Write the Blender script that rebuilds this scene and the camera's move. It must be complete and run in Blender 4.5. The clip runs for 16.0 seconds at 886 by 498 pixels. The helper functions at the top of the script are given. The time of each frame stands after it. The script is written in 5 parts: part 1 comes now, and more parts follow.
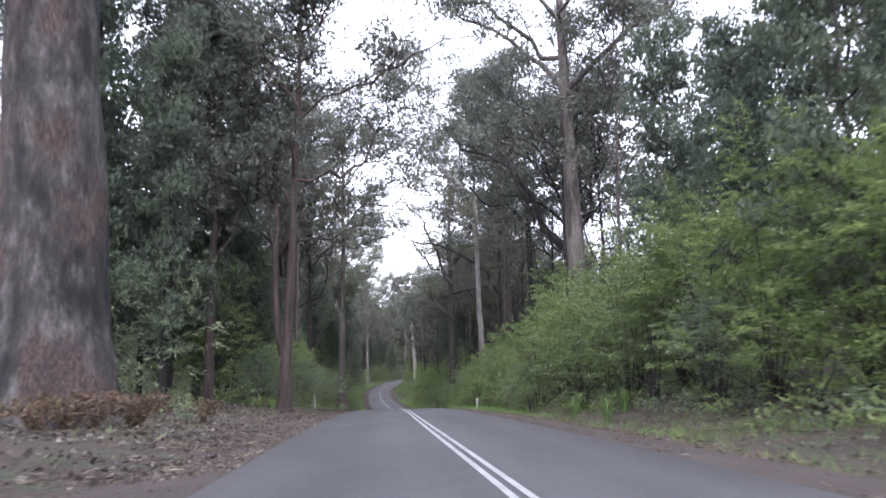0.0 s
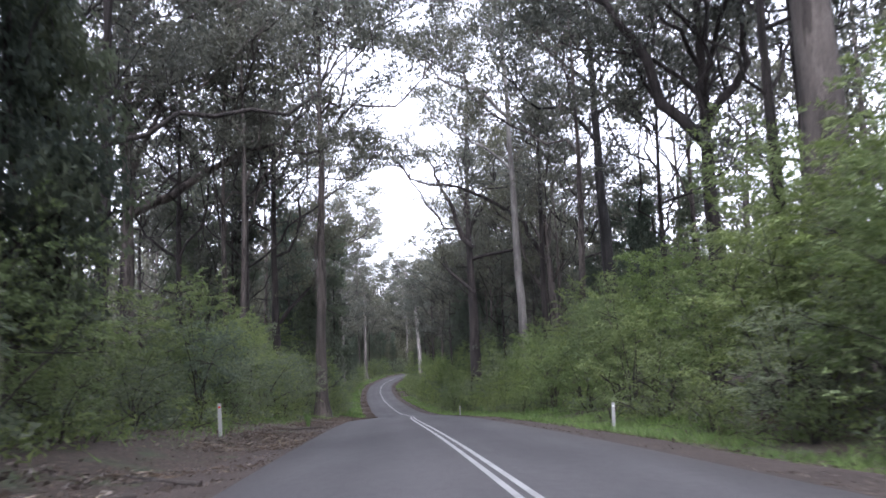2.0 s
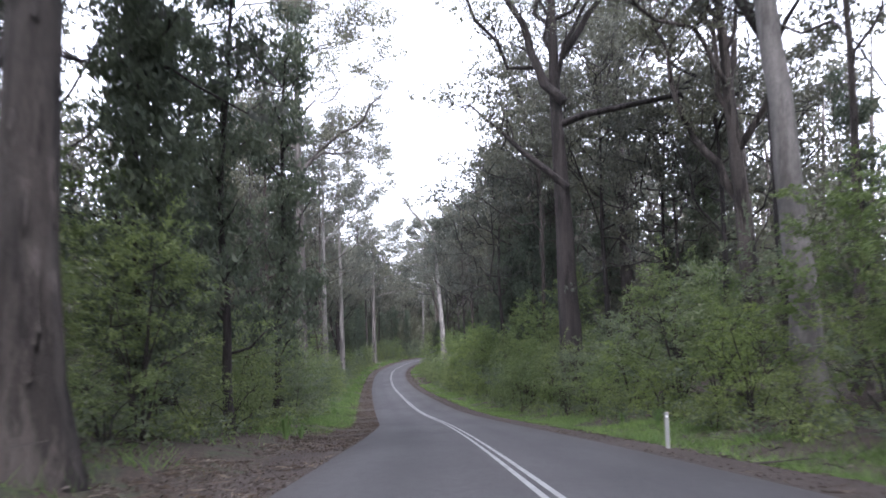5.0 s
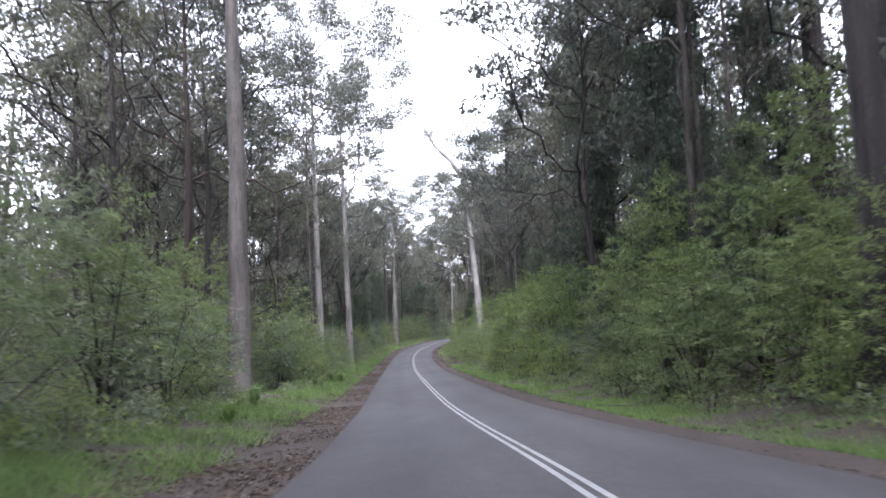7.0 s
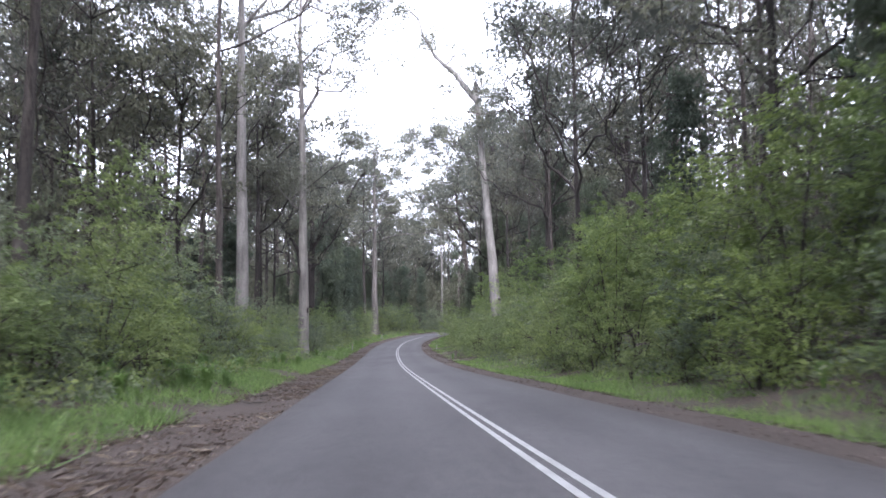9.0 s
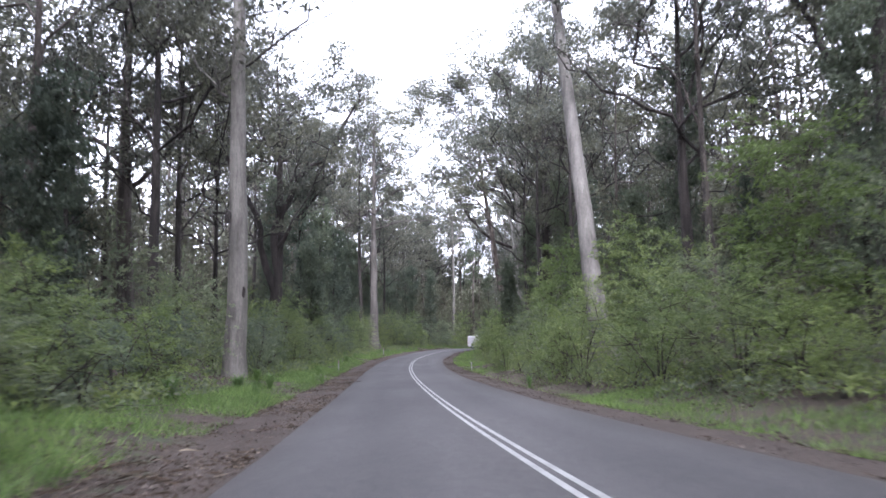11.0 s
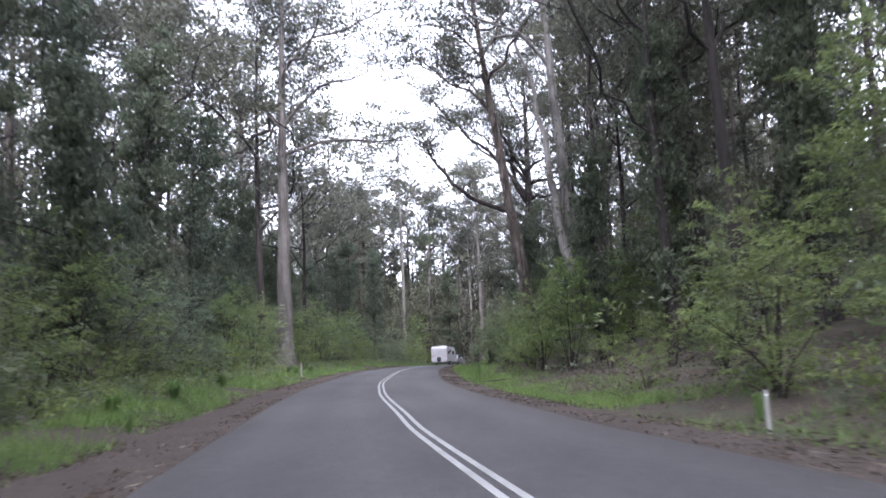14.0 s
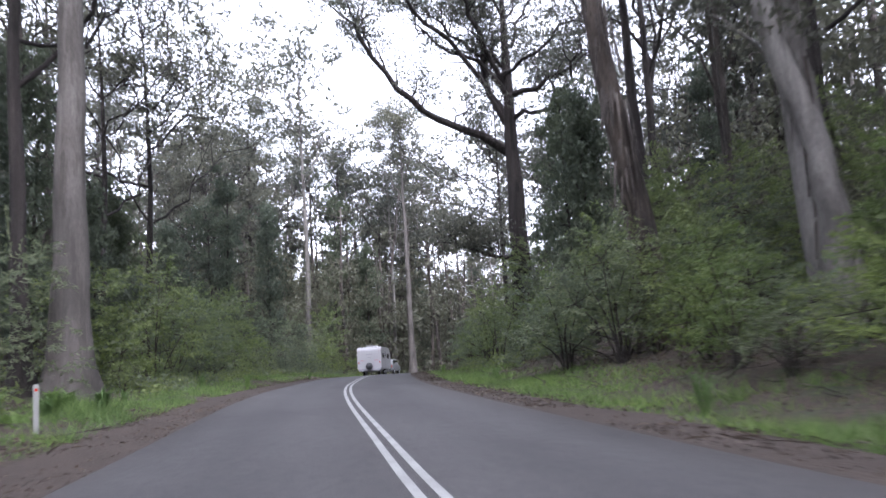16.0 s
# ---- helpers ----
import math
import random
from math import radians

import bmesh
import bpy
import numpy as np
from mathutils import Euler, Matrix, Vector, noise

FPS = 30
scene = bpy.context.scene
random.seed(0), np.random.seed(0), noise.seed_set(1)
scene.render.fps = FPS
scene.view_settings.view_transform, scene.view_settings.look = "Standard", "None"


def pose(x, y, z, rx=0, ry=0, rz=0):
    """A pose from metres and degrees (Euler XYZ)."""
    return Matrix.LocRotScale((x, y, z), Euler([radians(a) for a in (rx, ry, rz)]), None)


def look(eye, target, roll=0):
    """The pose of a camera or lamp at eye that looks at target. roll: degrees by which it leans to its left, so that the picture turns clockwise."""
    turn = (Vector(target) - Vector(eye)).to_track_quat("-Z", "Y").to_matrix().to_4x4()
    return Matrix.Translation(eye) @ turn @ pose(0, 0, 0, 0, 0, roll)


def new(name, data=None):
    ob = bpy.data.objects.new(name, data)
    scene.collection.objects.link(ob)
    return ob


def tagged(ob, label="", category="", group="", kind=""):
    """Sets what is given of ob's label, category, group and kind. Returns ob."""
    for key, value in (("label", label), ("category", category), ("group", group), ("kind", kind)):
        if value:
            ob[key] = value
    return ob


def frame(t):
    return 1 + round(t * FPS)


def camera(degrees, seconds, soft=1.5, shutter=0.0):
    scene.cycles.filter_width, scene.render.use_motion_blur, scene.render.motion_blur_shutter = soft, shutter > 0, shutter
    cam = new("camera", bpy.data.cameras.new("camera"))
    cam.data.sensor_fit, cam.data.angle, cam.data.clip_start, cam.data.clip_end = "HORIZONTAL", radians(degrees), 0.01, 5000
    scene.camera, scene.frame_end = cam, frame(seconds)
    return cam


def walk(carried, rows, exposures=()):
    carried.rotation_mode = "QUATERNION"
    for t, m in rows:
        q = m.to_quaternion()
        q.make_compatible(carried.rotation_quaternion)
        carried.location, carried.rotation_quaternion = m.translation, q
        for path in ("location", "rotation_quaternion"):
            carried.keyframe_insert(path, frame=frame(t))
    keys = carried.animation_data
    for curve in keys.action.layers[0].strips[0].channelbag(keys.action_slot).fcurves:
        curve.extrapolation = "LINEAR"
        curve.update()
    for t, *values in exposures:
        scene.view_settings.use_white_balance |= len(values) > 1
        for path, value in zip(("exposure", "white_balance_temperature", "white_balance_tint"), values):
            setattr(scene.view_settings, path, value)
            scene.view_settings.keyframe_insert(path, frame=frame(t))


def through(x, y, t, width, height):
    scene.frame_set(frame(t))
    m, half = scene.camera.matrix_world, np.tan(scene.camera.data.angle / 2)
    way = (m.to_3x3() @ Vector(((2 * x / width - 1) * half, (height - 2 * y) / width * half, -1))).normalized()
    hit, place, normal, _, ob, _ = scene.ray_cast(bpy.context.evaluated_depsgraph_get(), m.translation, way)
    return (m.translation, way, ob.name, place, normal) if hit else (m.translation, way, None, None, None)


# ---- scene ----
import collections

# ------------------------------------------------------------ camera and its way
cam = camera(60.0, 16.0, soft=1.6, shutter=0.24)
PATH = [
    (0, (0.401, 3.750, 1.300), (0.401, 5.738, 1.513), -1.1),
    (0.5, (-0.346, 12.132, 0.732), (-0.342, 14.121, 0.940), -1.5),
    (1, (-1.059, 20.537, 0.142), (-1.052, 22.526, 0.347), -1.6),
    (1.5, (-1.758, 28.938, -0.483), (-1.753, 30.927, -0.275), -2.2),
    (2, (-2.442, 37.353, -1.138), (-2.437, 39.343, -0.938), -2.0),
    (2.5, (-3.087, 45.829, -1.816), (-3.077, 47.820, -1.626), -2.0),
    (3, (-3.772, 54.402, -2.527), (-3.755, 56.393, -2.337), -2.3),
    (3.5, (-4.532, 63.080, -3.297), (-4.511, 65.072, -3.115), -2.0),
    (4, (-5.263, 71.933, -4.126), (-5.258, 73.925, -3.943), -1.5),
    (4.5, (-5.884, 80.963, -5.025), (-5.895, 82.955, -4.844), -1.4),
    (5, (-6.377, 90.082, -5.971), (-6.408, 92.074, -5.797), -1.6),
    (5.5, (-6.845, 99.221, -6.978), (-6.897, 101.213, -6.811), -1.9),
    (6, (-7.308, 108.459, -7.989), (-7.379, 110.451, -7.830), -2.1),
    (6.5, (-7.808, 117.846, -9.034), (-7.897, 119.838, -8.883), -2.3),
    (7, (-8.427, 127.392, -10.098), (-8.530, 129.384, -9.955), -2.4),
    (7.5, (-9.236, 137.093, -11.149), (-9.312, 139.087, -11.008), -1.5),
    (8, (-10.258, 146.946, -12.136), (-10.320, 148.941, -12.001), -1.4),
    (8.5, (-11.456, 156.882, -12.947), (-11.511, 158.877, -12.820), -1.0),
    (9, (-12.733, 166.839, -13.656), (-12.792, 168.833, -13.512), -0.8),
    (9.5, (-14.003, 176.816, -14.301), (-14.062, 178.809, -14.144), -0.8),
    (10, (-15.269, 186.751, -14.890), (-15.326, 188.743, -14.720), -0.8),
    (10.5, (-16.485, 196.662, -15.421), (-16.541, 198.653, -15.238), -0.8),
    (11, (-17.648, 206.530, -15.960), (-17.702, 208.520, -15.765), -0.8),
    (11.5, (-18.776, 216.329, -16.504), (-18.828, 218.318, -16.297), -0.9),
    (12, (-19.880, 226.049, -17.034), (-19.930, 228.037, -16.818), -1.1),
    (12.5, (-20.931, 235.747, -17.507), (-20.949, 237.735, -17.289), -1.4),
    (13, (-21.846, 245.438, -17.878), (-21.823, 247.424, -17.643), -1.0),
    (13.5, (-22.637, 255.052, -18.179), (-22.571, 257.035, -17.928), -2.1),
    (14, (-23.348, 264.639, -18.451), (-23.203, 266.619, -18.204), -2.4),
    (14.5, (-24.000, 274.482, -18.681), (-23.764, 276.453, -18.439), -2.4),
    (15, (-24.527, 284.483, -18.883), (-24.232, 286.446, -18.635), -2.6),
    (15.5, (-24.939, 294.516, -19.059), (-24.566, 296.464, -18.806), -3.2),
    (16, (-25.039, 304.599, -19.168), (-24.608, 306.536, -18.916), -3.7),
]

walk(cam, [(t, look(eye, target, roll)) for t, eye, target, roll in PATH], exposures=[(t, stops, 5750, 19) for t, stops in ((0, 2.35), (2, 2.23), (3.5, 2.25), (4.5, 2.37), (7, 2.74), (9, 2.74), (11.5, 2.64), (13, 2.58), (14.5, 2.5), (16, 2.36))])

# ------------------------------------------------------------ sky, sun, exposure
SUN_UP, SUN_TURN = radians(50), radians(176)
world = bpy.data.worlds.new("overcast_sky")
scene.world = world
world.use_nodes = True
wn = world.node_tree
wn.nodes.clear()
sky = wn.nodes.new("ShaderNodeTexSky")
sky.sky_type = "NISHITA"
sky.sun_disc = False
sky.sun_elevation, sky.sun_rotation = SUN_UP, SUN_TURN
sky.air_density, sky.dust_density, sky.ozone_density = 1.0, 2.0, 1.0
cloud = wn.nodes.new("ShaderNodeHueSaturation")
cloud.inputs["Saturation"].default_value = 0.14
cloud.inputs["Value"].default_value = 1.0
glow = wn.nodes.new("ShaderNodeBackground")
glow.inputs["Strength"].default_value = 0.15
out = wn.nodes.new("ShaderNodeOutputWorld")
wn.links.new(sky.outputs[0], cloud.inputs["Color"])
wn.links.new(cloud.outputs[0], glow.inputs[0])
wn.links.new(glow.outputs[0], out.inputs[0])
sun = bpy.data.lights.new("sun", "SUN")
sun.energy, sun.angle, sun.color = 0.75, radians(40), (1.0, 0.97, 0.92)
new("sun", sun).matrix_world = look((0, 0, 60), (60 * math.sin(SUN_TURN + math.pi), 60 * math.cos(SUN_TURN + math.pi), 60 - 60 * math.tan(SUN_UP)))


# ------------------------------------------------------------ materials
def material(name, rough=0.8, metal=0.0):
    m = bpy.data.materials.new(name)
    m.use_nodes = True
    b = m.node_tree.nodes["Principled BSDF"]
    b.inputs["Roughness"].default_value = rough
    b.inputs["Metallic"].default_value = metal
    return m, m.node_tree.nodes, m.node_tree.links, b


def ramp(nodes, stops):
    r = nodes.new("ShaderNodeValToRGB")
    while len(r.color_ramp.elements) < len(stops):
        r.color_ramp.elements.new(0.5)
    for e, (p, c) in zip(r.color_ramp.elements, stops):
        e.position, e.color = p, (*c, 1)
    return r


def noise_at(nodes, links, scale, detail=6, stretch=(1, 1, 1), rough=0.6):
    co = nodes.new("ShaderNodeTexCoord")
    mp = nodes.new("ShaderNodeMapping")
    mp.inputs["Scale"].default_value = stretch
    links.new(co.outputs["Object"], mp.inputs[0])
    n = nodes.new("ShaderNodeTexNoise")
    n.inputs["Scale"].default_value, n.inputs["Detail"].default_value, n.inputs["Roughness"].default_value = scale, detail, rough
    links.new(mp.outputs[0], n.inputs["Vector"])
    return n


def bump(nodes, links, b, source, strength, distance):
    bp = nodes.new("ShaderNodeBump")
    bp.inputs["Strength"].default_value, bp.inputs["Distance"].default_value = strength, distance
    links.new(source, bp.inputs["Height"])
    links.new(bp.outputs[0], b.inputs["Normal"])


def mixed(nodes, links, a, b, fac, kind="MIX"):
    mx = nodes.new("ShaderNodeMix")
    mx.data_type, mx.blend_type = "RGBA", kind
    for socket, v in ((mx.inputs[0], fac), (mx.inputs[6], a), (mx.inputs[7], b)):
        if hasattr(v, "node"):
            links.new(v, socket)
        else:
            socket.default_value = v if isinstance(v, float) else (*v, 1)
    return mx.outputs[2]


def plain(name, colour, rough=0.6, metal=0.0, wear=0.12, scale=3.0):
    """Paint, plastic or metal with slight dirt at two scales."""
    m, nodes, links, b = material(name, rough, metal)
    big, small = noise_at(nodes, links, scale), noise_at(nodes, links, scale * 14)
    dirt = mixed(nodes, links, colour, tuple(v * 0.55 + 0.02 for v in colour), 0.0)
    fac = nodes.new("ShaderNodeMath")
    fac.operation = "MULTIPLY"
    links.new(big.outputs[0], fac.inputs[0])
    links.new(small.outputs[0], fac.inputs[1])
    gain = nodes.new("ShaderNodeMath")
    gain.operation = "MULTIPLY"
    gain.inputs[1].default_value = wear * 4
    links.new(fac.outputs[0], gain.inputs[0])
    links.new(gain.outputs[0], dirt.node.inputs[0])
    links.new(dirt, b.inputs["Base Color"])
    return m


def bark(name, dark, mid, light, streak=0.35, relief=0.5, patch=0.0, shed=0.5):
    """Bark: long vertical streaks, blotches of shed bark, fine grain."""
    m, nodes, links, b = material(name, 0.9)
    long = noise_at(nodes, links, 2.2, 8, (1.6, 1.6, 0.10), 0.65)
    blot = noise_at(nodes, links, 0.55, 5, (1, 1, 0.35))
    fine = noise_at(nodes, links, 14, 8, (1, 1, 0.35), 0.7)
    tone = ramp(nodes, [(0.32, dark), (0.5, mid), (0.66, light)])
    links.new(long.outputs[0], tone.inputs[0])
    blots = ramp(nodes, [(0.38, tuple(0.38 * v for v in mid)), (0.5, mid), (0.64, light)])
    links.new(blot.outputs[0], blots.inputs[0])
    col = mixed(nodes, links, tone.outputs[0], blots.outputs[0], 1.0 - streak)
    peel = noise_at(nodes, links, 1.1, 9, (1.5, 1.5, 0.2), 0.7)
    torn = ramp(nodes, [(0.52, (1, 1, 1)), (0.57, (1 - shed, 1 - shed * 1.03, 1 - shed * 1.05))])
    links.new(peel.outputs[0], torn.inputs[0])
    col = mixed(nodes, links, col, torn.outputs[0], 1.0, "MULTIPLY")
    grain = ramp(nodes, [(0.3, (0.55, 0.55, 0.55)), (0.7, (1.15, 1.12, 1.1))])
    links.new(fine.outputs[0], grain.inputs[0])
    col = mixed(nodes, links, col, grain.outputs[0], 0.8, "MULTIPLY")
    if patch:
        info = nodes.new("ShaderNodeObjectInfo")
        tint = ramp(nodes, [(0.0, (0.8, 0.78, 0.76)), (1.0, (1.12, 1.1, 1.1))])
        links.new(info.outputs["Random"], tint.inputs[0])
        col = mixed(nodes, links, col, tint.outputs[0], 1.0, "MULTIPLY")
    links.new(col, b.inputs["Base Color"])
    add = nodes.new("ShaderNodeMath")
    add.operation = "ADD"
    links.new(long.outputs[0], add.inputs[0])
    links.new(fine.outputs[0], add.inputs[1])
    bump(nodes, links, b, add.outputs[0], relief, 0.12)
    return m


def leaf(name, dark, mid, light, through=0.4, gloss=0.55):
    """Leaves: each leaf has its own tone, each plant a slight tint; some light passes through."""
    m, nodes, links, b = material(name, gloss)
    b.inputs["Specular IOR Level"].default_value = 0.3
    geo = nodes.new("ShaderNodeNewGeometry")
    info = nodes.new("ShaderNodeObjectInfo")
    tone = ramp(nodes, [(0.0, dark), (0.55, mid), (1.0, light)])
    links.new(geo.outputs["Random Per Island"], tone.inputs[0])
    big = noise_at(nodes, links, 0.5, 3)
    patch = ramp(nodes, [(0.35, (0.82, 0.84, 0.86)), (0.65, (1.15, 1.15, 1.04))])
    links.new(big.outputs[0], patch.inputs[0])
    col = mixed(nodes, links, tone.outputs[0], patch.outputs[0], 1.0, "MULTIPLY")
    tint = ramp(nodes, [(0.0, (0.8, 0.84, 0.86)), (0.5, (1, 1, 1)), (1.0, (1.14, 1.13, 0.98))])
    links.new(info.outputs["Random"], tint.inputs[0])
    col = mixed(nodes, links, col, tint.outputs[0], 1.0, "MULTIPLY")
    links.new(col, b.inputs["Base Color"])
    thin = nodes.new("ShaderNodeBsdfTranslucent")
    links.new(col, thin.inputs[0])
    mx = nodes.new("ShaderNodeMixShader")
    mx.inputs[0].default_value = through
    links.new(b.outputs[0], mx.inputs[1])
    links.new(thin.outputs[0], mx.inputs[2])
    links.new(mx.outputs[0], nodes["Material Output"].inputs[0])
    return m


def giant_bark():
    """Old fibrous bark: grey flakes, rusty bared patches and black hollows, each a hand to an arm wide."""
    m, nodes, links, b = material("bark_old", 0.92)
    flake, hollow = noise_at(nodes, links, 1.5, 9, (1, 1, 0.4), 0.68), noise_at(nodes, links, 0.75, 6, (1.2, 1.2, 0.45), 0.6)
    rust, fine = noise_at(nodes, links, 0.6, 5, (1, 1, 0.6)), noise_at(nodes, links, 9, 9, (1.4, 1.4, 0.3), 0.72)
    grey = ramp(nodes, [(0.36, (0.022, 0.019, 0.018)), (0.48, (0.05, 0.044, 0.041)), (0.56, (0.088, 0.08, 0.075)), (0.68, (0.17, 0.158, 0.148))])
    links.new(flake.outputs[0], grey.inputs[0])
    bared = ramp(nodes, [(0.38, (0.03, 0.018, 0.015)), (0.62, (0.1, 0.062, 0.05))])
    links.new(fine.outputs[0], bared.inputs[0])
    where = ramp(nodes, [(0.5, (0, 0, 0)), (0.58, (0.85, 0.85, 0.85))])
    links.new(rust.outputs[0], where.inputs[0])
    col = mixed(nodes, links, grey.outputs[0], bared.outputs[0], where.outputs[0])
    dark = ramp(nodes, [(0.4, (0.22, 0.21, 0.22)), (0.5, (1, 1, 1))])
    links.new(hollow.outputs[0], dark.inputs[0])
    col = mixed(nodes, links, col, dark.outputs[0], 1.0, "MULTIPLY")
    grain = ramp(nodes, [(0.32, (0.5, 0.5, 0.5)), (0.68, (1.25, 1.22, 1.2))])
    links.new(fine.outputs[0], grain.inputs[0])
    links.new(mixed(nodes, links, col, grain.outputs[0], 0.9, "MULTIPLY"), b.inputs["Base Color"])
    add = nodes.new("ShaderNodeMath")
    add.operation = "ADD"
    links.new(flake.outputs[0], add.inputs[0])
    links.new(fine.outputs[0], add.inputs[1])
    bump(nodes, links, b, add.outputs[0], 1.0, 0.2)
    return m


M_PALE = bark("bark_pale", (0.098, 0.0918, 0.0855), (0.196, 0.187, 0.175), (0.267, 0.258, 0.242), 0.35, 0.25, 1, 0.25)
M_PINK = bark("bark_pink", (0.0583, 0.0527, 0.0477), (0.121, 0.111, 0.103), (0.182, 0.17, 0.161), 0.5, 0.4, 1, 0.28)
M_OLD = giant_bark()
M_CHAR = bark("bark_charred", (0.00875, 0.00765, 0.00765), (0.0208, 0.0186, 0.0186), (0.0437, 0.0394, 0.0383), 0.6, 1.0, 1)
M_TAN = bark("bark_tan", (0.0388, 0.02835, 0.02389), (0.09315, 0.07695, 0.0648), (0.1337, 0.1134, 0.0972), 0.5, 0.6, 1, 0.55)
M_DARK = bark("bark_dark", (0.0235, 0.0194, 0.0182), (0.0446, 0.037, 0.0346), (0.0752, 0.0634, 0.0587), 0.6, 1.0, 1)
M_RED = bark("bark_red", (0.02074, 0.01409, 0.01247), (0.04779, 0.0324, 0.02738), (0.07906, 0.05597, 0.04779), 0.65, 0.9, 1)
M_GREY = bark("bark_grey", (0.0255, 0.0213, 0.0204), (0.0893, 0.0765, 0.0689), (0.183, 0.162, 0.146), 0.4, 0.9, 1, 0.6)
M_GUM = leaf("leaf_gum", (0.0898, 0.0923, 0.0768), (0.114, 0.116, 0.0957), (0.146, 0.147, 0.121), 0.5)
M_OAK = leaf("leaf_sheoak", (0.0779, 0.0954, 0.0715), (0.0972, 0.117, 0.0875), (0.122, 0.14, 0.103), 0.52)
M_BUSH = leaf("leaf_bush", (0.137, 0.173, 0.0764), (0.17, 0.212, 0.092), (0.209, 0.254, 0.111), 0.54)
M_BUSH_GREY = leaf("leaf_bush_grey", (0.125, 0.151, 0.106), (0.156, 0.183, 0.128), (0.194, 0.219, 0.156), 0.54)
M_BUSH_LIME = leaf("leaf_bush_lime", (0.134, 0.176, 0.0661), (0.17, 0.22, 0.0824), (0.209, 0.262, 0.0994), 0.54)
M_GRASS = leaf("grass_blade", (0.0794, 0.134, 0.0475), (0.138, 0.214, 0.0752), (0.215, 0.297, 0.114), 0.5)
M_STRAW = leaf("dry_grass", (0.08424, 0.07128, 0.03888), (0.1555, 0.1296, 0.07128), (0.2333, 0.2009, 0.1231), 0.25)
M_LITTER = leaf("dead_leaf", (0.0293, 0.0209, 0.0174), (0.0752, 0.0557, 0.046), (0.181, 0.15, 0.132), 0.05)
M_FERN_DEAD = leaf("dead_fern", (0.04455, 0.02916, 0.02025), (0.09315, 0.06156, 0.04293), (0.1458, 0.1053, 0.07695), 0.2, 0.8)


def ground_material():
    m, nodes, links, b = material("forest_floor", 0.95)
    big, mid, fine = noise_at(nodes, links, 0.12, 5), noise_at(nodes, links, 1.1, 8), noise_at(nodes, links, 11, 8, rough=0.7)
    earth = ramp(nodes, [(0.34, (0.0129, 0.00912, 0.00719)), (0.5, (0.048, 0.0338, 0.0252)), (0.68, (0.129, 0.0958, 0.0719))])
    links.new(fine.outputs[0], earth.inputs[0])
    moss = ramp(nodes, [(0.32, (0.0182, 0.026, 0.013)), (0.68, (0.078, 0.0936, 0.0442))])
    links.new(fine.outputs[0], moss.inputs[0])
    where = ramp(nodes, [(0.5, (0, 0, 0)), (0.66, (1, 1, 1))])
    links.new(mid.outputs[0], where.inputs[0])
    links.new(mixed(nodes, links, earth.outputs[0], moss.outputs[0], where.outputs[0]), b.inputs["Base Color"])
    bump(nodes, links, b, fine.outputs[0], 1.0, 0.08)
    return m


def shoulder_material():
    m, nodes, links, b = material("gravel_shoulder", 0.95)
    mid, fine = noise_at(nodes, links, 0.9, 8), noise_at(nodes, links, 26, 9, rough=0.75)
    cell = nodes.new("ShaderNodeTexVoronoi")
    cell.inputs["Scale"].default_value = 16
    co = nodes.new("ShaderNodeTexCoord")
    links.new(co.outputs["Object"], cell.inputs["Vector"])
    grit = ramp(nodes, [(0.32, (0.0123, 0.00893, 0.00736)), (0.5, (0.0406, 0.0309, 0.026)), (0.7, (0.0952, 0.0773, 0.0662))])
    links.new(fine.outputs[0], grit.inputs[0])
    earth = ramp(nodes, [(0.35, (0.8, 0.72, 0.68)), (0.65, (1.15, 1.1, 1.06))])
    links.new(mid.outputs[0], earth.inputs[0])
    links.new(mixed(nodes, links, grit.outputs[0], earth.outputs[0], 1.0, "MULTIPLY"), b.inputs["Base Color"])
    bump(nodes, links, b, cell.outputs["Distance"], 0.8, 0.04)
    return m


